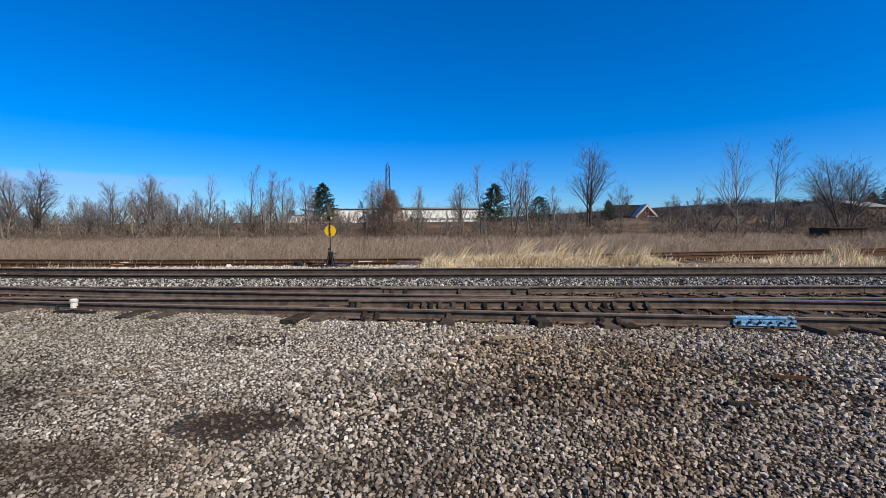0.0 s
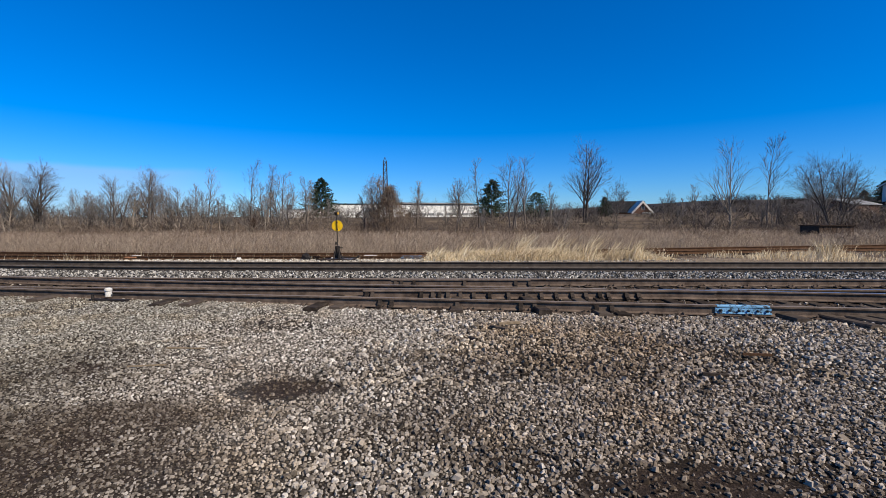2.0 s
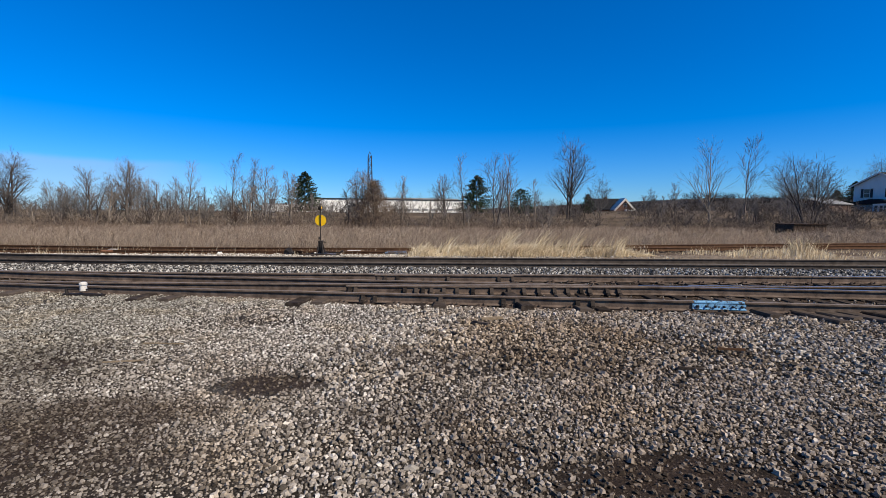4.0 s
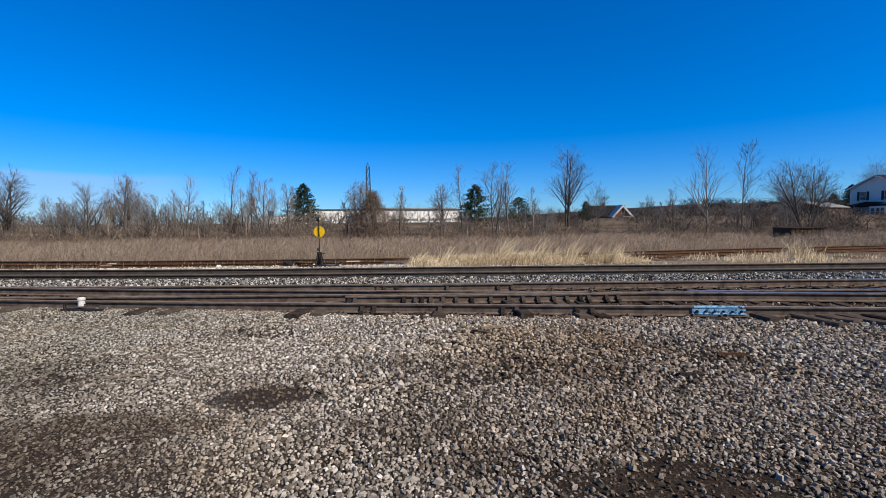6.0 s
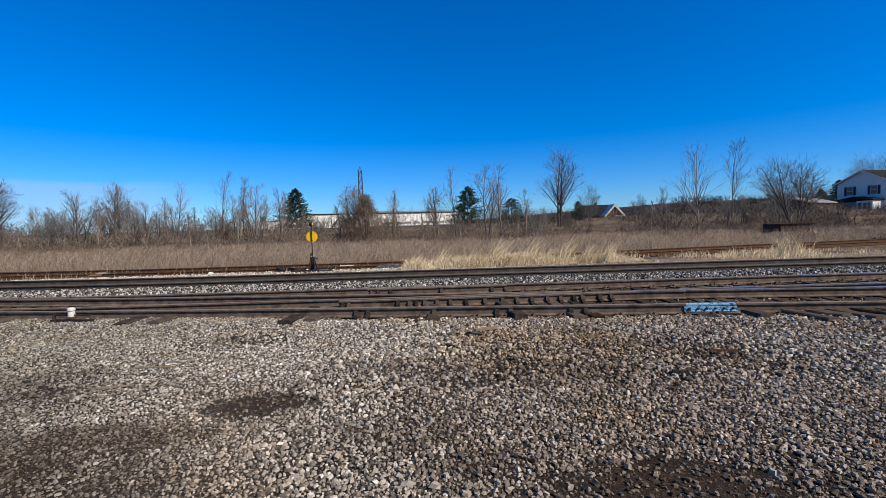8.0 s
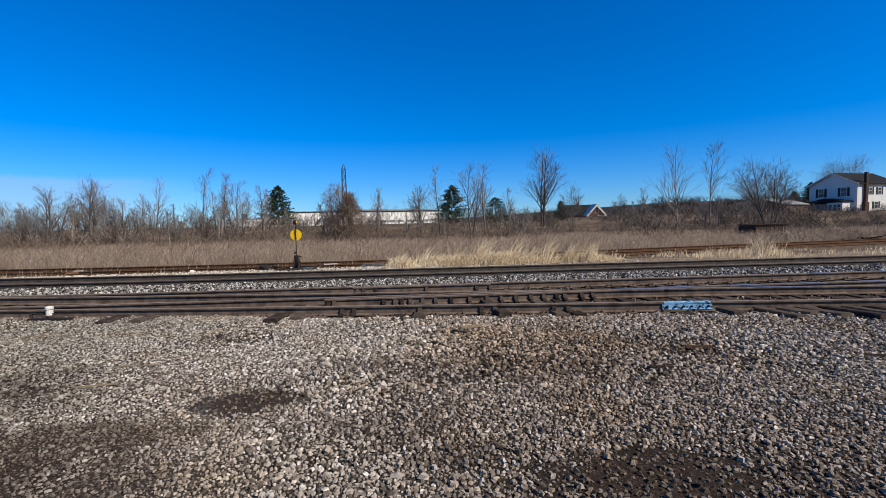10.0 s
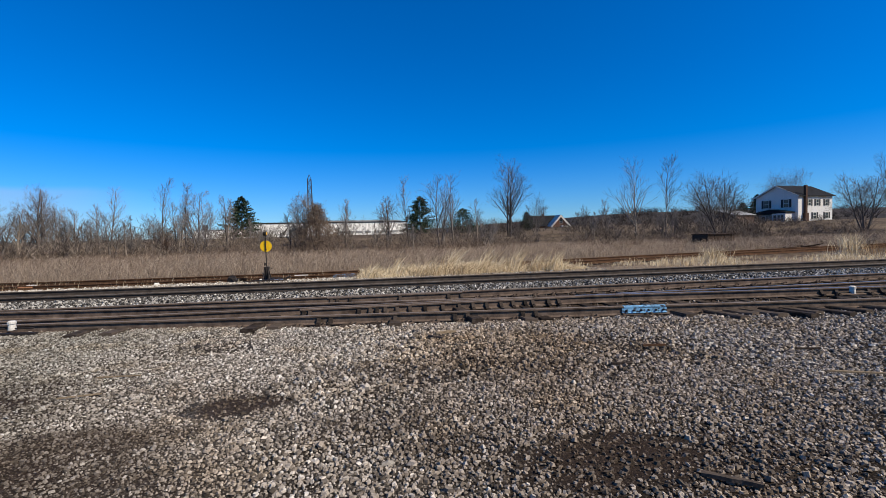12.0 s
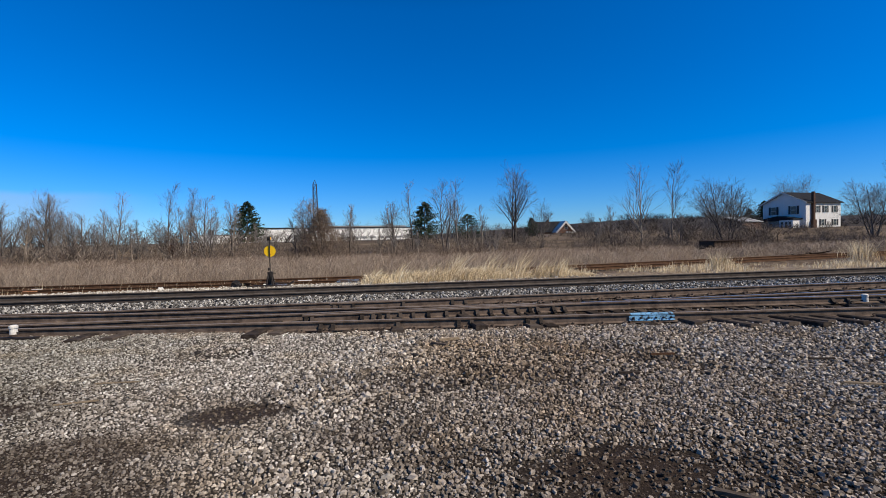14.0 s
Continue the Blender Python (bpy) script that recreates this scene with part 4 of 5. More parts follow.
def bare_tree(seed, tall, trunk, stems, wide, up, depth, twig, limb, first=0.28, lean=0.0):
    """A leafless tree: one or more tapering stems, limbs and twigs. Its parts are trunk and crown."""
    rnd = random.Random(seed)
    thick, thin = Limbs(), Limbs()
    turn = rnd.uniform(0, 6.283)
    for s in range(stems):
        a = turn + 2.4 * s
        tip = lean * rnd.uniform(0.55, 1.2) if s or stems > 2 else lean * 0.3
        d = Vector((math.cos(a) * tip, math.sin(a) * tip, 1)).normalized()
        p = Vector((math.cos(a) * 0.15, math.sin(a) * 0.15, -0.2)) if stems > 1 else Vector((0, 0, -0.2))
        r, n = trunk * rnd.uniform(0.75, 1.0), 10
        reach = tall * (1.0 if s == 0 else rnd.uniform(0.78, 0.97)) / (1 + 0.25 * tip)
        for i in range(n):
            d = (d + Vector((rnd.gauss(0, 0.035), rnd.gauss(0, 0.035), 0.02))).normalized()
            q = p + d * (reach / n)
            r1 = max(r * (0.82 if i > 1 else 0.92), twig)
            thick.add(p, q, r * (1.25 if i == 0 else 1), r1)
            p, r = q, r1
            f = (i + 1) / n
            if f > first and i < n - 1:
                for _ in range(rnd.choice((2, 2, 3))):
                    b = rnd.uniform(0, 6.283)
                    e = (d + Vector((math.cos(b), math.sin(b), 0.0)) * wide * rnd.uniform(0.7, 1.25)).normalized()
                    grow(thick, thin, p, e, reach * limb * rnd.uniform(0.75, 1.15) * (1.12 - f) ** 0.6, max(r * 0.62, twig), depth if f < 0.75 else min(depth, 2), rnd, up, wide, twig)
    return thick, thin


def tree_at(name, label, limbs, x, y, z, scale, turn, bark, twigs):
    thick, thin = limbs
    t = thing(name, label, "tree", pose(x, y, z, 0, 0, turn), "leafless trees along the bank")
    for part_name, l, sides, mat in (("trunk", thick, 5, bark), ("crown", thin, 2, twigs)):
        v, f = l.arrays(sides)
        ob = new(part_name, mesh_of(part_name, v * scale, f, mat, True))
        ob.parent = t
    return t


# x, distance, height, kind, pale bark
def plant_trees():
    kinds = {
        "slender": dict(trunk=0.12, stems=1, wide=0.55, up=0.05, depth=2, twig=0.016, limb=0.34, first=0.22),
        "broad": dict(trunk=0.16, stems=2, wide=0.7, up=0.045, depth=2, twig=0.016, limb=0.46, first=0.2, lean=0.26),
        "dome": dict(trunk=0.22, stems=2, wide=0.76, up=0.045, depth=3, twig=0.0125, limb=0.44, first=0.1, lean=0.1),
        "leader": dict(trunk=0.15, stems=1, wide=0.62, up=0.045, depth=2, twig=0.015, limb=0.46, first=0.18),
        "clump": dict(trunk=0.06, stems=4, wide=0.6, up=0.05, depth=2, twig=0.012, limb=0.42, first=0.15, lean=0.3),
        "bushy": dict(trunk=0.15, stems=5, wide=0.78, up=0.03, depth=3, twig=0.0105, limb=0.5, first=0.22, lean=0.34),
    }
    rows = [(-51.0, 52, 9.3, "dome", 0), (-46.2, 50, 8.7, "dome", 0), (-40.0, 49, 5.6, "clump", 1), (-35.5, 48, 6.6, "broad", 0), (-37.2, 56, 8.4, "dome", 0),
            (-33.0, 52, 5.2, "clump", 1), (-31.0, 58, 8.0, "slender", 0), (-27.0, 60, 4.8, "clump", 0), (-24.6, 60, 6.2, "slender", 0), (-24.0, 55, 9.3, "slender", 0),
            (-21.5, 55, 8.6, "slender", 0), (-20.0, 54, 7.6, "broad", 0), (-17.0, 55, 6.4, "slender", 1), (-10.0, 62, 6.6, "slender", 0), (-7.2, 47, 6.4, "broad", 0),
            (-3.0, 48, 6.2, "slender", 0), (-4.0, 70, 5.5, "slender", 1), (1.5, 50, 5.9, "slender", 1), (2.0, 50, 6.6, "broad", 0), (4.0, 50, 8.6, "slender", 0), (7.8, 51, 8.6, "broad", 0),
            (10.3, 56, 9.0, "leader", 0), (13.5, 56, 6.0, "slender", 1), (19.1, 60, 11.8, "dome", 0), (22.8, 59, 6.8, "clump", 0), (31.0, 62, 4.8, "clump", 0),
            (30.6, 54, 5.8, "slender", 0), (31.1, 48, 10.1, "leader", 1), (34.3, 47, 10.8, "slender", 0), (41.6, 47, 9.8, "bushy", 0), (44.0, 52, 7.2, "clump", 0),
            (66.5, 50, 9.6, "bushy", 0), (70.6, 50, 11.6, "slender", 0), (105, 98, 15.5, "bushy", 0), (-58, 54, 7.5, "broad", 0),
            (75, 52, 8.2, "dome", 0), (50.5, 60, 5.2, "clump", 0)]
    more = random.Random(12)
    for i in range(18):
        y = more.uniform(46, 60)
        rows.append((more.uniform(-1.05, -0.3) * y, y, more.uniform(4.2, 6.6), more.choice(("slender", "broad", "clump")), more.random() < 0.3))
    for i in range(34):
        y = more.uniform(44, 62)
        rows.append((more.uniform(-1.05, 0.95) * y, y, more.uniform(2.2, 4.6), more.choice(("slender", "clump", "slender")), more.random() < 0.55))
    for i, (x, y, tall, kind, pale) in enumerate(rows):
        limbs = bare_tree(100 + i, tall * 0.92, **kinds[kind])
        words = {"slender": "slender leafless tree with upright branches", "leader": "tall thin leafless tree with one straight stem", "broad": "leafless tree with wide crooked branches", "dome": "tall leafless tree with a domed crown of fine twigs",
                 "clump": "low leafless many-stemmed tree in the brush", "bushy": "wide leafless tree with a dense rounded twiggy crown"}[kind]
        tree_at("bare_tree", ("pale-barked " if pale else "grey-brown ") + words, limbs, x, y, height(x, y) - 0.1, 1.0, i * 71, M_PALEBARK if pale else M_BARK, M_TWIG)


def pine(x, y, tall, width, seed, label, needles=None):
    rnd = random.Random(seed)
    z = height(x, y) - 0.1
    t = thing("pine_tree", label, "tree", pose(x, y, z), "evergreens beyond the field")
    bm = bmesh.new()
    tube(bm, (0, 0, 0), (0, 0, tall * 0.97), 0.16, 0.02, 7)
    part("trunk", bm, M_BARK, t)
    verts, faces = [], []
    layers = 26
    for i in range(layers):
        f = i / (layers - 1)
        h = tall * (0.08 + 0.9 * f)
        reach = width / 2 * (1 - f) ** 0.62 * (0.8 + 0.2 * min(1, f * 6)) * rnd.uniform(0.82, 1.12) + 0.1
        for _ in range(int(9 + 9 * (1 - f))):
            a, r = rnd.uniform(0, 6.283), reach * rnd.uniform(0.55, 1.12)
            droop = rnd.uniform(-0.05, 0.22)
            for k in range(20):
                s = r * rnd.uniform(0.2, 1.0)
                c = Vector((math.cos(a) * s, math.sin(a) * s, h + s * droop + rnd.uniform(-0.1, 0.1)))
                d = Vector((math.cos(a) + rnd.gauss(0, 0.7), math.sin(a) + rnd.gauss(0, 0.7), rnd.gauss(0.35, 0.5))).normalized() * rnd.uniform(0.028, 0.055) * tall
                w = d.cross(Vector((rnd.gauss(0, 1), rnd.gauss(0, 1), rnd.gauss(0, 1)))).normalized() * 0.0115 * tall
                b = len(verts)
                verts += [c - w, c + w, c + d]
                faces.append((b, b + 1, b + 2))
    ob = new("crown", mesh_of("crown", verts, faces, needles or M_NEEDLE))
    ob.parent = t


def blades(name, label, x, y, z, tall, width, lean, mat, seed, plume=False, loose=0.3):
    """Grass: each blade a bent strip of three triangles."""
    rng = np.random.default_rng(seed)
    n = len(x)
    a = rng.uniform(0, 6.283, n)
    side = np.stack([np.cos(a), np.sin(a) * 0.5, np.zeros(n)], 1) * (width / 2)[:, None]
    b = rng.normal(0, 1.0, n)
    bend = np.stack([lean + loose * b, rng.normal(0, loose, n), np.zeros(n)], 1) * tall[:, None]
    base = np.stack([x, y, z], 1)
    mid = base + bend * 0.3 + np.array([0, 0, 1.0]) * (tall * 0.55)[:, None]
    tip = base + bend + np.array([0, 0, 1.0]) * tall[:, None]
    k = 1.25 if plume else 0.8
    v = np.stack([base - side * 0.7, base + side * 0.7, mid + side * k, mid - side * k, tip], 1).reshape(-1, 3)
    f = np.array([(0, 1, 2), (0, 2, 3), (3, 2, 4)])
    faces = (f[None] + (5 * np.arange(n))[:, None, None]).reshape(-1, 3)
    ob = new(name, mesh_of(name, v, faces, mat))
    return tagged(ob, label, "grass", kind="stuff")


def heights(x, y):
    return np.array([height(a, b) for a, b in zip(x, y)])


def sow_field():
    rng = np.random.default_rng(21)
    n = 180000
    y = 18.9 + 27 * rng.uniform(0, 1, n) ** 1.5
    x = rng.uniform(-1, 1, n) * (y * 1.25 + 4) + 0.13 * y
    clump = np.array([noise.noise((a * 0.22, b * 0.3, 1.7)) for a, b in zip(x, y)])
    line = np.array([siding_rail(a) for a in x])
    ok = (y > line + 0.35 + 0.5 * rng.uniform(0, 1, n)) & (clump + rng.uniform(-0.6, 0.6, n) > -0.45)
    ok &= ~((np.hypot(x - 27.2, (y - 23.2) * 0.8) < 1.8) & (rng.uniform(0, 1, n) > 0.25))
    ok &= ~((x > 27) & (x < 34.5) & (y > 29) & (y < 38) & (rng.uniform(0, 1, n) > 0.2))
    x, y, clump = x[ok], y[ok], clump[ok]
    tuft = np.array([noise.noise((a * 1.1, b * 0.9, 4.9)) for a, b in zip(x, y)])
    tall = (0.44 + 0.36 * clump + 0.3 * tuft) * rng.uniform(0.4, 1.35, len(x))
    tall *= np.clip(1.25 - (y - 19) / 45, 0.6, 1.2)
    width = rng.uniform(0.0032, 0.0082, len(x)) * (y / 19) ** 1.1
    blades("field_grass", "tall grey-brown dead grass and weed stems in the field", x, y, heights(x, y) - 0.02, tall, width, 0.22, M_GRASS, 22, True, 0.6)


def sow_straw():
    rng = np.random.default_rng(31)
    n = 24000
    x = rng.uniform(-0.9, 8.6, n)
    y = rng.uniform(15.6, 18.0, n) + np.clip(x - 3, 0, 9) * 0.12
    clump = np.array([noise.noise((a * 0.9, b * 0.9, 5.5)) for a, b in zip(x, y)])
    edge = np.clip((x + 0.9) / 0.5, 0, 1) * np.clip((8.8 - x) / 1.6, 0.25, 1)
    ok = clump + rng.uniform(-0.5, 0.7, n) > -0.25
    x, y, clump, edge = x[ok], y[ok], clump[ok], edge[ok]
    tall = np.clip(0.27 + 0.3 * clump, 0.1, 0.5) * rng.uniform(0.5, 1.25, len(x)) * edge
    blades("straw_clump", "pale golden dry straw grass standing between the tracks", x, y, heights(x, y) - 0.02, tall, rng.uniform(0.007, 0.016, len(x)), 0.3, M_STRAW, 32, True, 0.62)
    n = 1000
    cx = rng.choice(np.array([-0.4, 0.6, 1.1, 1.9, 2.7, 2.9, 3.6, 4.1, 4.9, 5.3, 6.2, 6.9]), n)
    x = cx + rng.normal(0, 0.14, n)
    y = 16.6 + np.sin(cx * 7) * 0.6 + rng.normal(0, 0.15, n)
    blades("straw_plumes", "taller pale straw stems bowed over by the wind", x, y, heights(x, y) - 0.02, rng.uniform(0.45, 1.2, n) * (0.75 + 0.25 * np.sin(cx * 5)), rng.uniform(0.009, 0.02, n), 0.55, M_STRAW, 35, True, 0.22)
    n = 17000
    x = rng.uniform(7.5, 34, n)
    y = 14.75 - 0.035 * x + 5.4 * rng.uniform(0, 1, n) ** 1.3
    clump = np.array([noise.noise((a * 0.6, b * 0.8, 9.5)) for a, b in zip(x, y)])
    ok = 1.5 * clump + rng.uniform(-0.3, 0.4, n) > 0.12
    x, y, clump = x[ok], y[ok], clump[ok]
    tall = np.clip(0.11 + 0.4 * clump, 0.05, 1) * rng.uniform(0.5, 1.4, len(x))
    blades("straw_tufts", "sparse straw-coloured tufts beside the siding", x, y, heights(x, y) - 0.02, tall, rng.uniform(0.008, 0.018, len(x)), 0.22, M_STRAW, 33, True)
    # a heap of bleached stems, and the russet bank of old straw beside it
    for name, label, cx, cy, wx, wy, count, lo, hi, mat in (("straw_tuft", "tall pale tuft of straw beside the siding", 15.0, 17.2, 0.24, 0.2, 220, 0.45, 0.95, M_STRAW),
                                                            ("straw_tuft", "tall pale tuft of straw beside the siding", 24.9, 19.2, 0.3, 0.25, 240, 0.7, 1.3, M_STRAW),
                                                            ("straw_bank", "matted tawny bank of old straw", 29.6, 17.6, 1.9, 0.7, 5200, 0.3, 0.85, M_TAWNY)):
        x, y = cx + rng.normal(0, wx, count), cy + rng.normal(0, wy, count)
        blades(name, label, x, y, heights(x, y) - 0.02, rng.uniform(lo, hi, count), rng.uniform(0.009, 0.02, count), 0.12, mat, 36, True, 0.4)
    n = 2600
    x = rng.uniform(-22, -1, n)
    y = rng.uniform(16.0, 19.0, n)
    clump = np.array([noise.noise((a * 0.6, b * 0.8, 12.5)) for a, b in zip(x, y)])
    ok = clump + rng.uniform(-0.4, 0.4, n) > 0.15
    x, y = x[ok], y[ok]
    blades("siding_weeds", "thin dry weeds along the rusty siding", x, y, heights(x, y) - 0.02, rng.uniform(0.08, 0.34, len(x)), rng.uniform(0.006, 0.012, len(x)), 0.1, M_STRAW, 34)


def shrub(seed, stems, r_base=0.0115):
    """A leafless bush one metre high: stems that fork twice."""
    rnd = random.Random(seed)
    l = Limbs()
    for _ in range(stems):
        a, s = rnd.uniform(0, 6.283), rnd.uniform(0.15, 0.75)
        p = Vector((rnd.uniform(-0.25, 0.25), rnd.uniform(-0.25, 0.25), -0.05))
        d = Vector((math.cos(a) * s, math.sin(a) * s, 1)).normalized()
        r = r_base
        for i in range(4):
            q = p + (d + Vector((rnd.gauss(0, 0.15), rnd.gauss(0, 0.15), 0.05))) * rnd.uniform(0.16, 0.3)
            l.add(p, q, r, r * 0.75)
            p, r = q, r * 0.75
            for _ in range(2):
                e = (d + Vector((rnd.gauss(0, 0.5), rnd.gauss(0, 0.5), rnd.gauss(0.1, 0.3)))).normalized()
                m = p + e * rnd.uniform(0.12, 0.3)
                l.add(p, m, r * 0.8, r_base * 0.45)
    return l.arrays(2)


def sow_brush():
    rng = np.random.default_rng(41)
    stock = [shrub(s, 13) for s in range(6)]
    stout = [shrub(s + 20, 13, 0.022) for s in range(6)]
    for name, label, mat, count, zone, size in (
            ("brush", "dense brown leafless thicket along the bank", M_BRUSH, 820, (44, 66), (1.0, 2.3)),
            ("far_brush", "dark distant leafless thicket on the rise", M_FARBRUSH, 380, (66, 92), (1.6, 3.0)),
            ("hill_woods", "distant leafless woods on the hill", M_HILLWOOD, 620, (128, 172), (1.2, 2.4)),
            ("field_brush", "grey-brown leafless scrub between the siding and the white house", M_BRUSH, 330, (25, 44), (0.5, 0.95)),
            ("low_brush", "low russet scrub at the field's edge", M_REDTWIG, 420, (35, 48), (0.5, 1.15))):
        vs, fs, base = [], [], 0
        for _ in range(count):
            y = rng.uniform(*zone)
            x = rng.uniform(-1.2, 1.35) * y
            if name == "field_brush":
                x = rng.uniform(0.78, 1.4) * y
                if (x - 31) ** 2 + (y - 35) ** 2 < 9 or y < siding_rail(x) + 1.5:
                    continue
            if name == "far_brush" and x < 12 and rng.uniform() < 0.5:
                continue
            if name == "hill_woods" and x < 50:
                continue
            s = rng.uniform(*size)
            s *= 0.85 + 0.7 * noise.noise((x * 0.12, y * 0.12, 6.6))
            if x < -14:
                s *= 0.92
            if -14 < x < 18 and name == "brush":
                s *= 0.72
            if 0.22 < x / y < 0.85 and name != "hill_woods":
                s *= rng.uniform(0.62, 1.0) * (0.55 if 0.37 < x / y < 0.5 else 1.0)
            if 1.0 < x / y < 1.32 and name != "hill_woods":
                s *= 0.56
            v, f = (stout if name == "hill_woods" else stock)[rng.integers(6)]
            c, d = math.cos(rng.uniform(0, 6.28)), 0.0
            d = math.sqrt(1 - c * c)
            w = v * np.array([s * rng.uniform(1.2, 1.9), s * rng.uniform(1.2, 1.9), s])
            w = np.stack([w[:, 0] * c - w[:, 1] * d, w[:, 0] * d + w[:, 1] * c, w[:, 2]], 1)
            vs.append(w + np.array([x, y, height(x, y) - 0.05]))
            fs.append(f + base)
            base += len(v)
        tagged(new(name, mesh_of(name, np.concatenate(vs), np.concatenate(fs), mat, True)), label, "brush", kind="stuff")


def vine_thicket(x, y, tall, width, seed):
    """A dead tree smothered in a russet tangle of vines."""
    rnd = random.Random(seed)
    t = thing("vine_covered_tree", "dead tree smothered in a russet tangle of vines", "tree", pose(x, y, height(x, y) - 0.1))
    thick, thin = bare_tree(seed, tall * 1.25, 0.13, 3, 0.6, 0.05, 2, 0.012, 0.4, 0.3, 0.2)
    v, f = thick.arrays(5)
    ob = new("trunk", mesh_of("trunk", v, f, M_BARK, True))
    ob.parent = t
    v, f = thin.arrays(2)
    ob = new("crown", mesh_of("crown", v, f, M_TWIG, True))
    ob.parent = t
    l = Limbs()
    for _ in range(2700):
        h = tall * rnd.uniform(0, 1) ** 1.15 * 0.97
        reach = width / 2 * (1 - (h / tall) ** 1.15) * (0.8 + 0.3 * rnd.random())
        a, s = rnd.uniform(0, 6.283), math.sqrt(rnd.random()) * reach
        p = Vector((math.cos(a) * s, math.sin(a) * s, h))
        for i in range(3):
            q = p + Vector((rnd.gauss(0, 0.18), rnd.gauss(0, 0.18), rnd.gauss(-0.03, 0.2)))
            l.add(p, q, 0.013, 0.011)
            p = q
    v, f = l.arrays(3)
    ob = new("vines", mesh_of("vines", v, f, M_REDTWIG, True))
    ob.parent = t


plant_trees()
pine(-20.7, 75, 6.9, 7.6, 1, "dark green pine standing before the white warehouse")
pine(8.0, 74, 6.5, 7.4, 2, "dark green pine behind leafless trees")
pine(15.8, 76, 4.4, 8.6, 3, "low broad dark green pine")
pine(29.0, 80, 3.6, 3.4, 4, "small dark evergreen in the thicket")
pine(99, 100, 7.0, 6.0, 5, "dark evergreen beside the white house")
pine(87, 92, 4.6, 5.0, 6, "dark rounded evergreen beside the house")
pine(-21.6, 50, 1.5, 1.3, 7, "small russet juniper in the thicket", M_RUSSET)
def fallen_branches(x, y, seed, label):
    """Dead limbs broken down into the grass, each a part of the heap."""
    rnd = random.Random(seed)
    heap = thing("branch_heap", label, "branches", pose(x, y, height(x, y)))
    for _ in range(9):
        l = Limbs()
        a = rnd.gauss(0.1, 0.5)
        p = Vector((rnd.uniform(-1.2, 1.0), rnd.uniform(-0.5, 0.5), rnd.uniform(0.03, 0.2)))
        d = Vector((math.cos(a), math.sin(a) * 0.6, rnd.gauss(0, 0.05))).normalized()
        r = rnd.uniform(0.03, 0.07)
        for i in range(4):
            d = (d + Vector((0, rnd.gauss(0, 0.15), rnd.gauss(0, 0.06)))).normalized()
            q = p + d * rnd.uniform(0.15, 0.32)
            l.add(p, q, r, r * 0.82)
            p, r = q, r * 0.82
        v, f = l.arrays(6)
        ob = new("branch", mesh_of("branch", v, f, M_ROTTEN, True))
        ob.parent = heap


fallen_branches(27.4, 24.2, 5, "dark dead limbs lying in the field grass")
fallen_branches(-11.2, 45.0, 8, "grey broken limbs lying under the bare trees")
vine_thicket(-5.7, 46, 5.0, 6.8, 77)
sow_field()
sow_straw()
sow_brush()

# ---- buildings ----


def window(parent, x, z, w, h, y, shutters=True, axis="y", out=-1):
    """A sash window on a wall in the plane y (or x), facing out."""
    def place(bm, a0, z0, a1, z1, d0, d1):
        d0, d1 = y + out * d0, y + out * d1
        if axis == "y":
            box(bm, a0, min(d0, d1), z0, a1, max(d0, d1), z1)
        else:
            box(bm, min(d0, d1), a0, z0, max(d0, d1), a1, z1)
    bm = bmesh.new()
    for a0, z0, a1, z1 in ((x - w / 2, z, x - w / 2 + 0.08, z + h), (x + w / 2 - 0.08, z, x + w / 2, z + h), (x - w / 2, z + h - 0.08, x + w / 2, z + h),
                           (x - w / 2, z, x + w / 2, z + 0.08), (x - w / 2, z + h / 2 - 0.04, x + w / 2, z + h / 2 + 0.04)):
        place(bm, a0, z0, a1, z1, 0.004, 0.07)
    win = part("window", bm, M_WHITE, parent, "white sash window")
    bm = bmesh.new()
    place(bm, x - w / 2 + 0.02, z + 0.02, x + w / 2 - 0.02, z + h - 0.02, 0.01, 0.03)
    part("pane", bm, M_GLASS, win, "dark glass")
    if shutters:
        for s in (-1, 1):
            bm = bmesh.new()
            a = x + s * (w / 2 + 0.28)
            place(bm, a - 0.22, z, a + 0.22, z + h, 0.004, 0.06)
            part("shutter", bm, M_SHUTTER, parent, "black shutter")


def gable_roof(parent, w, l, eave, peak, over, mat, thick=0.2):
    """Two slabs over a plan w by l whose ridge runs along l (the local y axis)."""
    for s in (-1, 1):
        bm = bmesh.new()
        run = w / 2
        k = (peak - eave) / run
        prism(bm, [(0, peak), (s * (run + over), eave - over * k), (s * (run + over), eave - over * k + thick), (0, peak + thick)], -over, l + over)
        part("roof", bm, mat, parent)


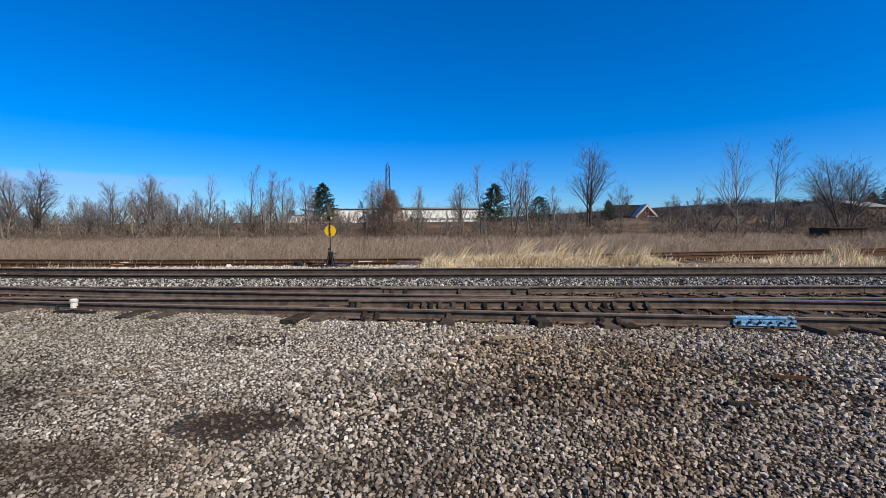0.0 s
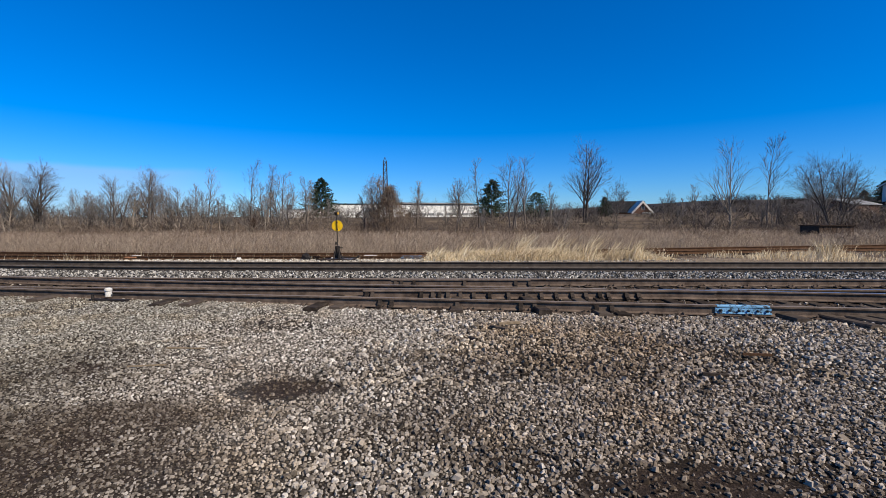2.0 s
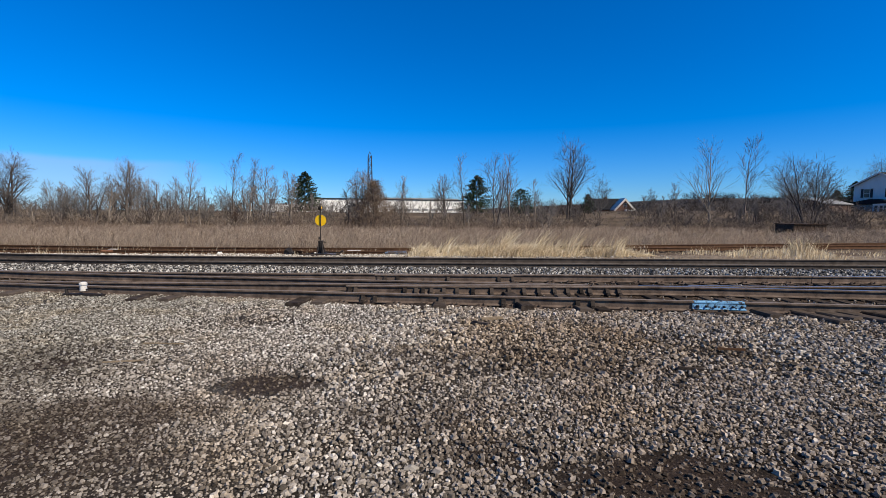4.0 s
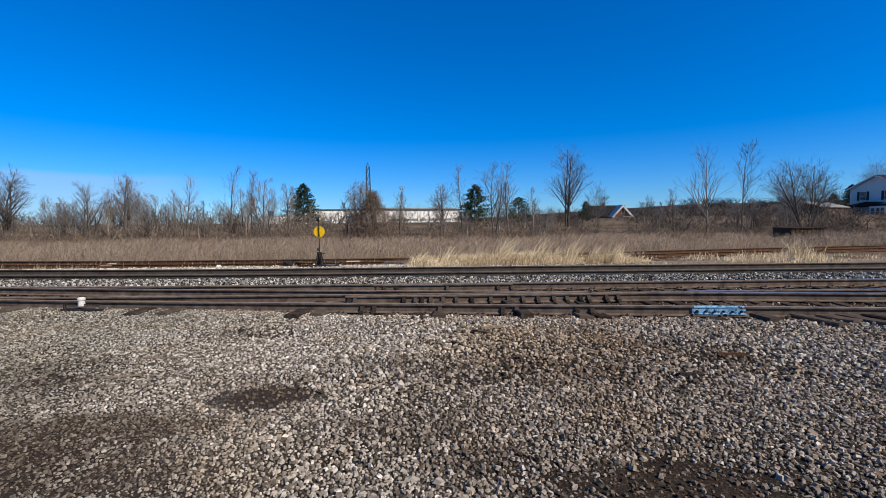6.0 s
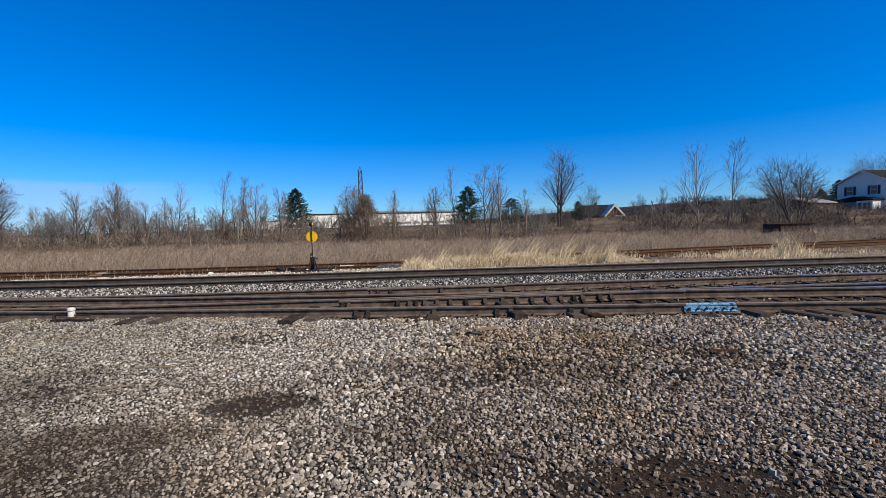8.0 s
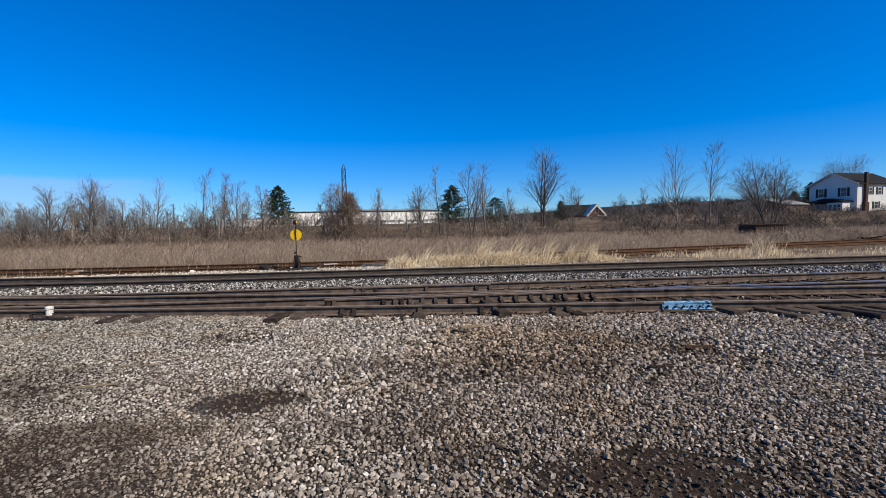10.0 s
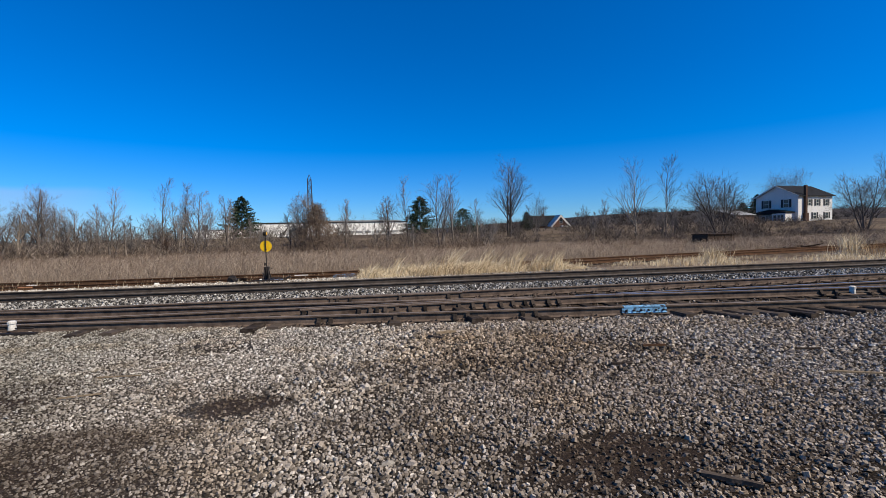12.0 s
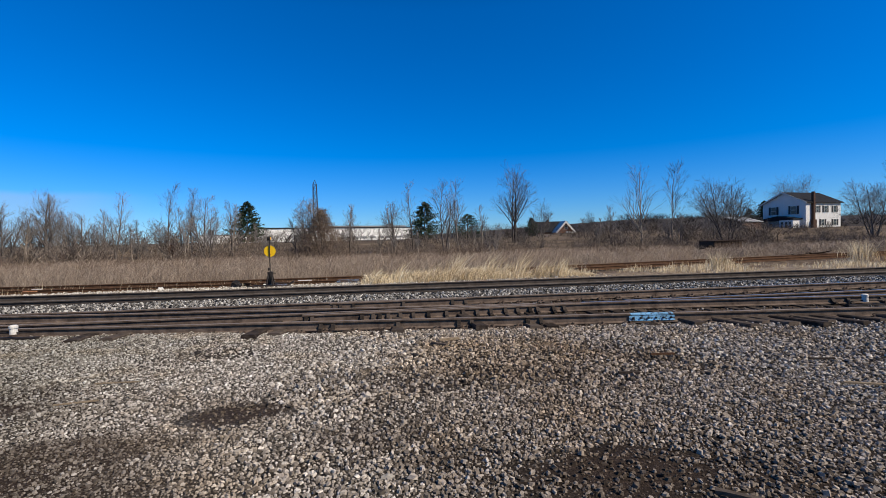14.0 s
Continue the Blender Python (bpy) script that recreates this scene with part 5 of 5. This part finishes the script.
def white_house():
    """Ridge along local y; the gable at y = 0 looks to local -y."""
    w, l, eave, peak = 9.4, 11.6, 6.3, 8.7
    c = Vector((93.6, 84.0, 0))
    u = Vector((-math.cos(radians(80)), math.sin(radians(80)), 0))       # from the near corner along the gable
    m = Matrix(((u.x, math.sin(radians(80)), 0, 0), (u.y, math.cos(radians(80)), 0, 0), (0, 0, 1, 0), (0, 0, 0, 1)))
    # local x runs along the gable, local y along the ridge; keep it right-handed
    rz = math.atan2(-u.y, -u.x)
    base = c + u * (w / 2)
    h = thing("house", "white two-storey house with black shutters and a charcoal roof", "house", Matrix.Translation((base.x, base.y, 1.35)) @ Matrix.Rotation(rz, 4, "Z"))
    bm = bmesh.new()
    prism(bm, [(-w / 2, -0.5), (w / 2, -0.5), (w / 2, eave), (0, peak), (-w / 2, eave)], 0, l)
    part("wall", bm, M_SIDING, h)
    gable_roof(h, w, l, eave + 0.02, peak + 0.02, 0.45, M_SHINGLE)
    bm = bmesh.new()
    for s in (-1, 1):
        k = (peak - eave) / (w / 2)
        prism(bm, [(0, peak - 0.1), (s * (w / 2 + 0.45), eave - 0.45 * k - 0.1), (s * (w / 2 + 0.45), eave - 0.45 * k + 0.24), (0, peak + 0.24)], -0.5, -0.455)
    part("fascia", bm, M_WHITE, h, "white gable trim")
    for x in (-2.2, 2.2):
        window(h, x, 3.75, 1.2, 1.85, 0.0)
    for y in (3.7, 6.4, 9.5):
        window(h, y, 4.0, 1.0, 1.5, w / 2, True, "x", 1)
    for y in (5.5, 9.6):
        window(h, y, 1.1, 1.2, 1.4, w / 2, True, "x", 1)
    bm = bmesh.new()
    box(bm, w / 2 + 0.01, 1.5, -0.4, w / 2 + 0.6, 2.6, 2.4)
    box(bm, w / 2 + 0.01, 1.75, 2.4, w / 2 + 0.5, 2.3, 8.6)
    part("chimney", bm, M_CHIMNEY, h, "brown brick chimney")
    # lean-to porch with a white bay
    bm = bmesh.new()
    prism(bm, [(-w / 2 + 0.2, 2.2), (w / 2 - 0.6, 2.5), (w / 2 - 0.6, 2.75), (0.5, 3.4), (-w / 2 + 0.2, 2.45)], -3.0, -0.01)
    part("porch_roof", bm, M_SHINGLE, h)
    boxes("porch_wall", [(-w / 2 + 0.5, -2.6, -0.4, 0.9, -0.01, 2.25)], M_CONCRETE, h)
    boxes("bay", [(1.0, -2.9, -0.4, w / 2 - 0.8, -0.01, 2.45)], M_SIDING, h)
    for x in (1.65, 2.55, 3.3):
        window(h, x, 0.7, 0.7, 1.4, -2.9, False)
    for x in (-2.9, -1.0):
        window(h, x, 0.5, 1.0, 1.4, -2.6, False)
    d = thing("deck", "raised new-timber deck beside the white house", "deck", h.matrix_basis.copy())
    for i in range(5):
        boxes("rail_board", [(-1.5, -4.6, -0.3 + i * 0.26, 2.0, -4.54, -0.12 + i * 0.26)], M_CEDAR, d)
    for x in (-1.5, 0.2, 1.95):
        boxes("post", [(x - 0.06, -4.53, -1.0, x + 0.06, -4.41, 1.05)], M_CEDAR, d)
    boxes("floor", [(-1.5, -4.5, -0.45, 2.0, -3.0, -0.32)], M_CEDAR, d)


white_house()


def brick_house():
    """A dark main roof, its ridge along local x, and a front wing whose left slope is whitened for sun glare."""
    w, eave, peak = 4.7, 2.7, 5.3
    h = thing("house", "small red-brick house with a white-trimmed front gable", "house", pose(53.7, 120, height(53.7, 122), 0, 0, -3))
    k = (peak - eave) / (w / 2)
    bm = bmesh.new()
    prism(bm, [(-w / 2, -0.6), (w / 2, -0.6), (w / 2, eave), (0, peak), (-w / 2, eave)], 0, 3.4)
    part("front_wing", bm, M_BRICK, h)
    bm = bmesh.new()
    prism(bm, [(3.405, -0.6), (9.0, -0.6), (9.0, eave), (6.2, peak), (3.405, eave)], -7.4, 2.6, "x")
    part("wall", bm, M_BRICK, h)
    # the left slope takes white paint in place of sun glare on shingles
    for s, mat in ((-1, M_WHITE), (1, M_SHINGLE)):
        bm = bmesh.new()
        prism(bm, [(0, peak + 0.02), (s * (w / 2 + 0.5), eave - 0.5 * k + 0.02), (s * (w / 2 + 0.5), eave - 0.5 * k + 0.2), (0, peak + 0.2)], -0.5, 3.6)
        part("wing_roof", bm, mat, h, "roof slope painted pale as if sunlit" if s < 0 else "")
    for s in (-1, 1):
        bm = bmesh.new()
        prism(bm, [(6.2, peak + 0.03), (6.2 + s * 3.3, eave - 0.45), (6.2 + s * 3.3, eave - 0.25), (6.2, peak + 0.24)], -7.8, 3.0, "x")
        part("roof", bm, M_SHINGLE, h)
    for s in (-1, 1):
        bm = bmesh.new()
        prism(bm, [(0, peak - 0.46), (s * (w / 2 + 0.5), eave - 0.5 * k - 0.46), (s * (w / 2 + 0.5), eave - 0.5 * k + 0.22), (0, peak + 0.22)], -0.56, -0.505)
        part("fascia", bm, M_WHITE, h, "white gable trim")
    window(h, 0.2, 3.0, 0.9, 1.1, 0.0, False)
    window(h, -1.5, 0.9, 0.9, 1.2, 0.0, False)
    bm = bmesh.new()
    prism(bm, [(0.0, 2.0), (2.4, 2.0), (2.4, 2.2), (0.0, 2.45)], -1.4, -0.01)
    part("porch_roof", bm, M_WHITE, h, "white porch roof")
    boxes("porch_post", [(0.1, -1.35, -0.3, 0.22, -1.23, 1.99)], M_WHITE, h)
    boxes("chimney", [(-3.4, 5.8, 3.5, -2.8, 6.4, 6.1)], M_CHIMNEY, h)


brick_house()


def shed(x, y, w, d, h, rise, turn, label, wall, roof):
    s = thing("shed", label, "shed", pose(x, y, height(x, y), 0, 0, turn))
    bm = bmesh.new()
    prism(bm, [(-w / 2, -0.4), (w / 2, -0.4), (w / 2, h), (0, h + rise), (-w / 2, h)], 0, d)
    part("wall", bm, wall, s)
    gable_roof(s, w, d, h + 0.02, h + rise + 0.02, 0.3, roof, 0.12)
    boxes("door", [(-1.0, -0.06, 0.0, 1.0, -0.004, min(h, 2.1))], M_SHUTTER, s)


shed(66, 76, 6, 11, 1.7, 0.9, -62, "low grey-roofed outbuilding behind the thicket", M_CHIMNEY, M_GREYROOF)


def warehouse():
    w = thing("warehouse", "long white metal warehouse with a flat grey roof", "warehouse", pose(-38, 150, 1.2, 0, 0, 20) @ Matrix.Diagonal((1.096, 1, 1, 1)))
    bm = bmesh.new()
    box(bm, 0, 0, -0.5, 50, 30, 4.5)
    part("wall", bm, M_WARE, w)
    boxes("roof_edge", [(-0.2, -0.25, 4.5, 50.2, 30.2, 4.85)], M_SHINGLE, w, 0.0, "dark metal roof edge")
    boxes("roof_upper", [(24, 6, 4.86, 50.0, 29, 5.55)], M_GREYROOF, w)
    for i in range(17):
        boxes("pilaster", [(0.2 + 3.08 * i, -0.12, -0.5, 0.45 + 3.08 * i, -0.004, 4.45)], M_WARE, w)
    boxes("dock_door", [(10.5, -0.08, 0.3, 14.5, -0.004, 2.2)], M_CONCRETE, w, 0.0, "grey loading door")
    boxes("door_frame", [(10.2, -0.2, 2.2, 14.8, -0.004, 2.5)], M_SHUTTER, w)
    for i in range(8):
        boxes("window_band", [(25 + 3.0 * i, -0.06, 0.7, 27.6 + 3.0 * i, -0.004, 1.5)], M_GREYROOF, w)
    boxes("annex", [(-15, 3, -0.5, -0.01, 14, 2.6)], M_WARE, w)
    boxes("annex_roof", [(-15.2, 2.8, 2.6, -0.01, 14.2, 2.85)], M_GREYROOF, w)
    boxes("duct", [(-13.0, 3.4, 2.86, -11.4, 5.0, 4.4)], M_GALV, w)


warehouse()


def pylon():
    t = thing("lattice_tower", "grey-blue steel lattice tower with a pointed top", "tower", pose(-26.2, 200, 0.8))
    tall, b, top = 25.3, 1.15, 0.72

    def half(z):
        return b + (top - b) * z / tall
    for sx in (-1, 1):
        for sy in (-1, 1):
            bm = bmesh.new()
            tube(bm, (sx * b, sy * b, 0), (sx * top, sy * top, tall), 0.2, 0.17, 4)
            part("leg", bm, M_GALV, t)
    n = 14
    for i in range(n):
        z0, z1 = tall * i / n, tall * (i + 1) / n
        a, c = half(z0), half(z1)
        bm = bmesh.new()
        s = 1 if i % 2 else -1
        for y0, y1 in ((-a, -c), (a, c)):
            tube(bm, (-s * a, y0, z0), (s * c, y1, z1), 0.11, 0.11, 4)
            tube(bm, (-c, y1, z1), (c, y1, z1), 0.06, 0.06, 4)
        for x0, x1 in ((-a, -c), (a, c)):
            tube(bm, (x0, -s * a, z0), (x1, s * c, z1), 0.075, 0.075, 4)
        part("brace", bm, M_GALV, t)
    bm = bmesh.new()
    for sx in (-1, 1):
        for sy in (-1, 1):
            tube(bm, (sx * top, sy * top, tall), (0, 0, tall + 2.0), 0.11, 0.08, 4)
    part("peak", bm, M_GALV, t)


pylon()


def platform():
    p = thing("timber_platform", "low dark timber loading platform in the field", "platform", pose(31.1, 36, 0.2, 0, 0, -4) @ Matrix.Diagonal((0.66, 1, 1, 1)))
    for i in range(9):
        boxes("deck_plank", [(-2.05, -1.2 + 0.26 * i, 0.56, 2.05, -0.96 + 0.26 * i, 0.63)], M_ROTTEN, p)
    for i in range(8):
        boxes("side_timber", [(-2.0 + 0.5 * i, -1.12, -0.1, -1.56 + 0.5 * i, -0.9, 0.55)], M_ROTTEN, p)
    for a in (-2.0, 1.8):
        boxes("end_timber", [(a, -0.88, -0.15, a + 0.2, 1.0, 0.55)], M_ROTTEN, p)


platform()
lump("timber_heap", "dark heap of rotten timber against the platform", "timber", 29.3, 35.2, (0.5, 0.4, 0.45), M_ROTTEN, 77)

# ---- ties ----
ties(main_line, -24, 28, 0.54, lambda x: far_rail(x) - G, far_rail, 50, -0.035, -0.002, held=((lambda x: far_rail(x) - G, False), (far_rail, False)))
ties(turnout, -17, 18, 0.52, near_rail, mid_rail, 60, -0.085, -0.002, 0.42, held=((near_rail, True), (mid_rail, True)))
ties(siding, -26, 14, 0.55, lambda x: siding_rail(x) - G, siding_rail, 70, 0.0, -0.052)
# tie ends that stick out of the gravel past the near rail
rnd = random.Random(91)
for x, out, top in ((-9.3, 0.5, 0.06), (-8.1, 0.5, 0.065), (-5.4, 0.55, 0.066), (-4.75, 0.5, 0.062), (-2.3, 0.55, 0.07), (-1.9, 0.35, 0.05), (0.2, 0.42, 0.06), (1.62, 0.42, 0.085),
                    (2.62, 0.4, 0.05), (3.0, 0.32, 0.04), (5.55, 0.5, 0.06), (6.15, 1.0, 0.085), (6.45, 0.7, 0.07), (6.85, 0.95, 0.08), (7.25, 1.15, 0.095), (7.6, 0.8, 0.08), (8.0, 1.05, 0.09), (8.5, 0.8, 0.08), (9.2, 0.9, 0.08), (9.9, 0.8, 0.08)):
    ob = new("tie", tie_mesh(1.6, int(x * 10)))
    ob.parent = turnout
    ob.matrix_basis = pose(x, near_rail(x) - out * (0.78 if x > 5.8 else 1.15 if x < 0 else 1.0) + 0.8, top - (0.03 if x > 5.8 else 0.008), rnd.uniform(-2.2, -0.5), rnd.uniform(-3, 3), rnd.uniform(-9, 3) + (14 if x > 5.8 else 0))
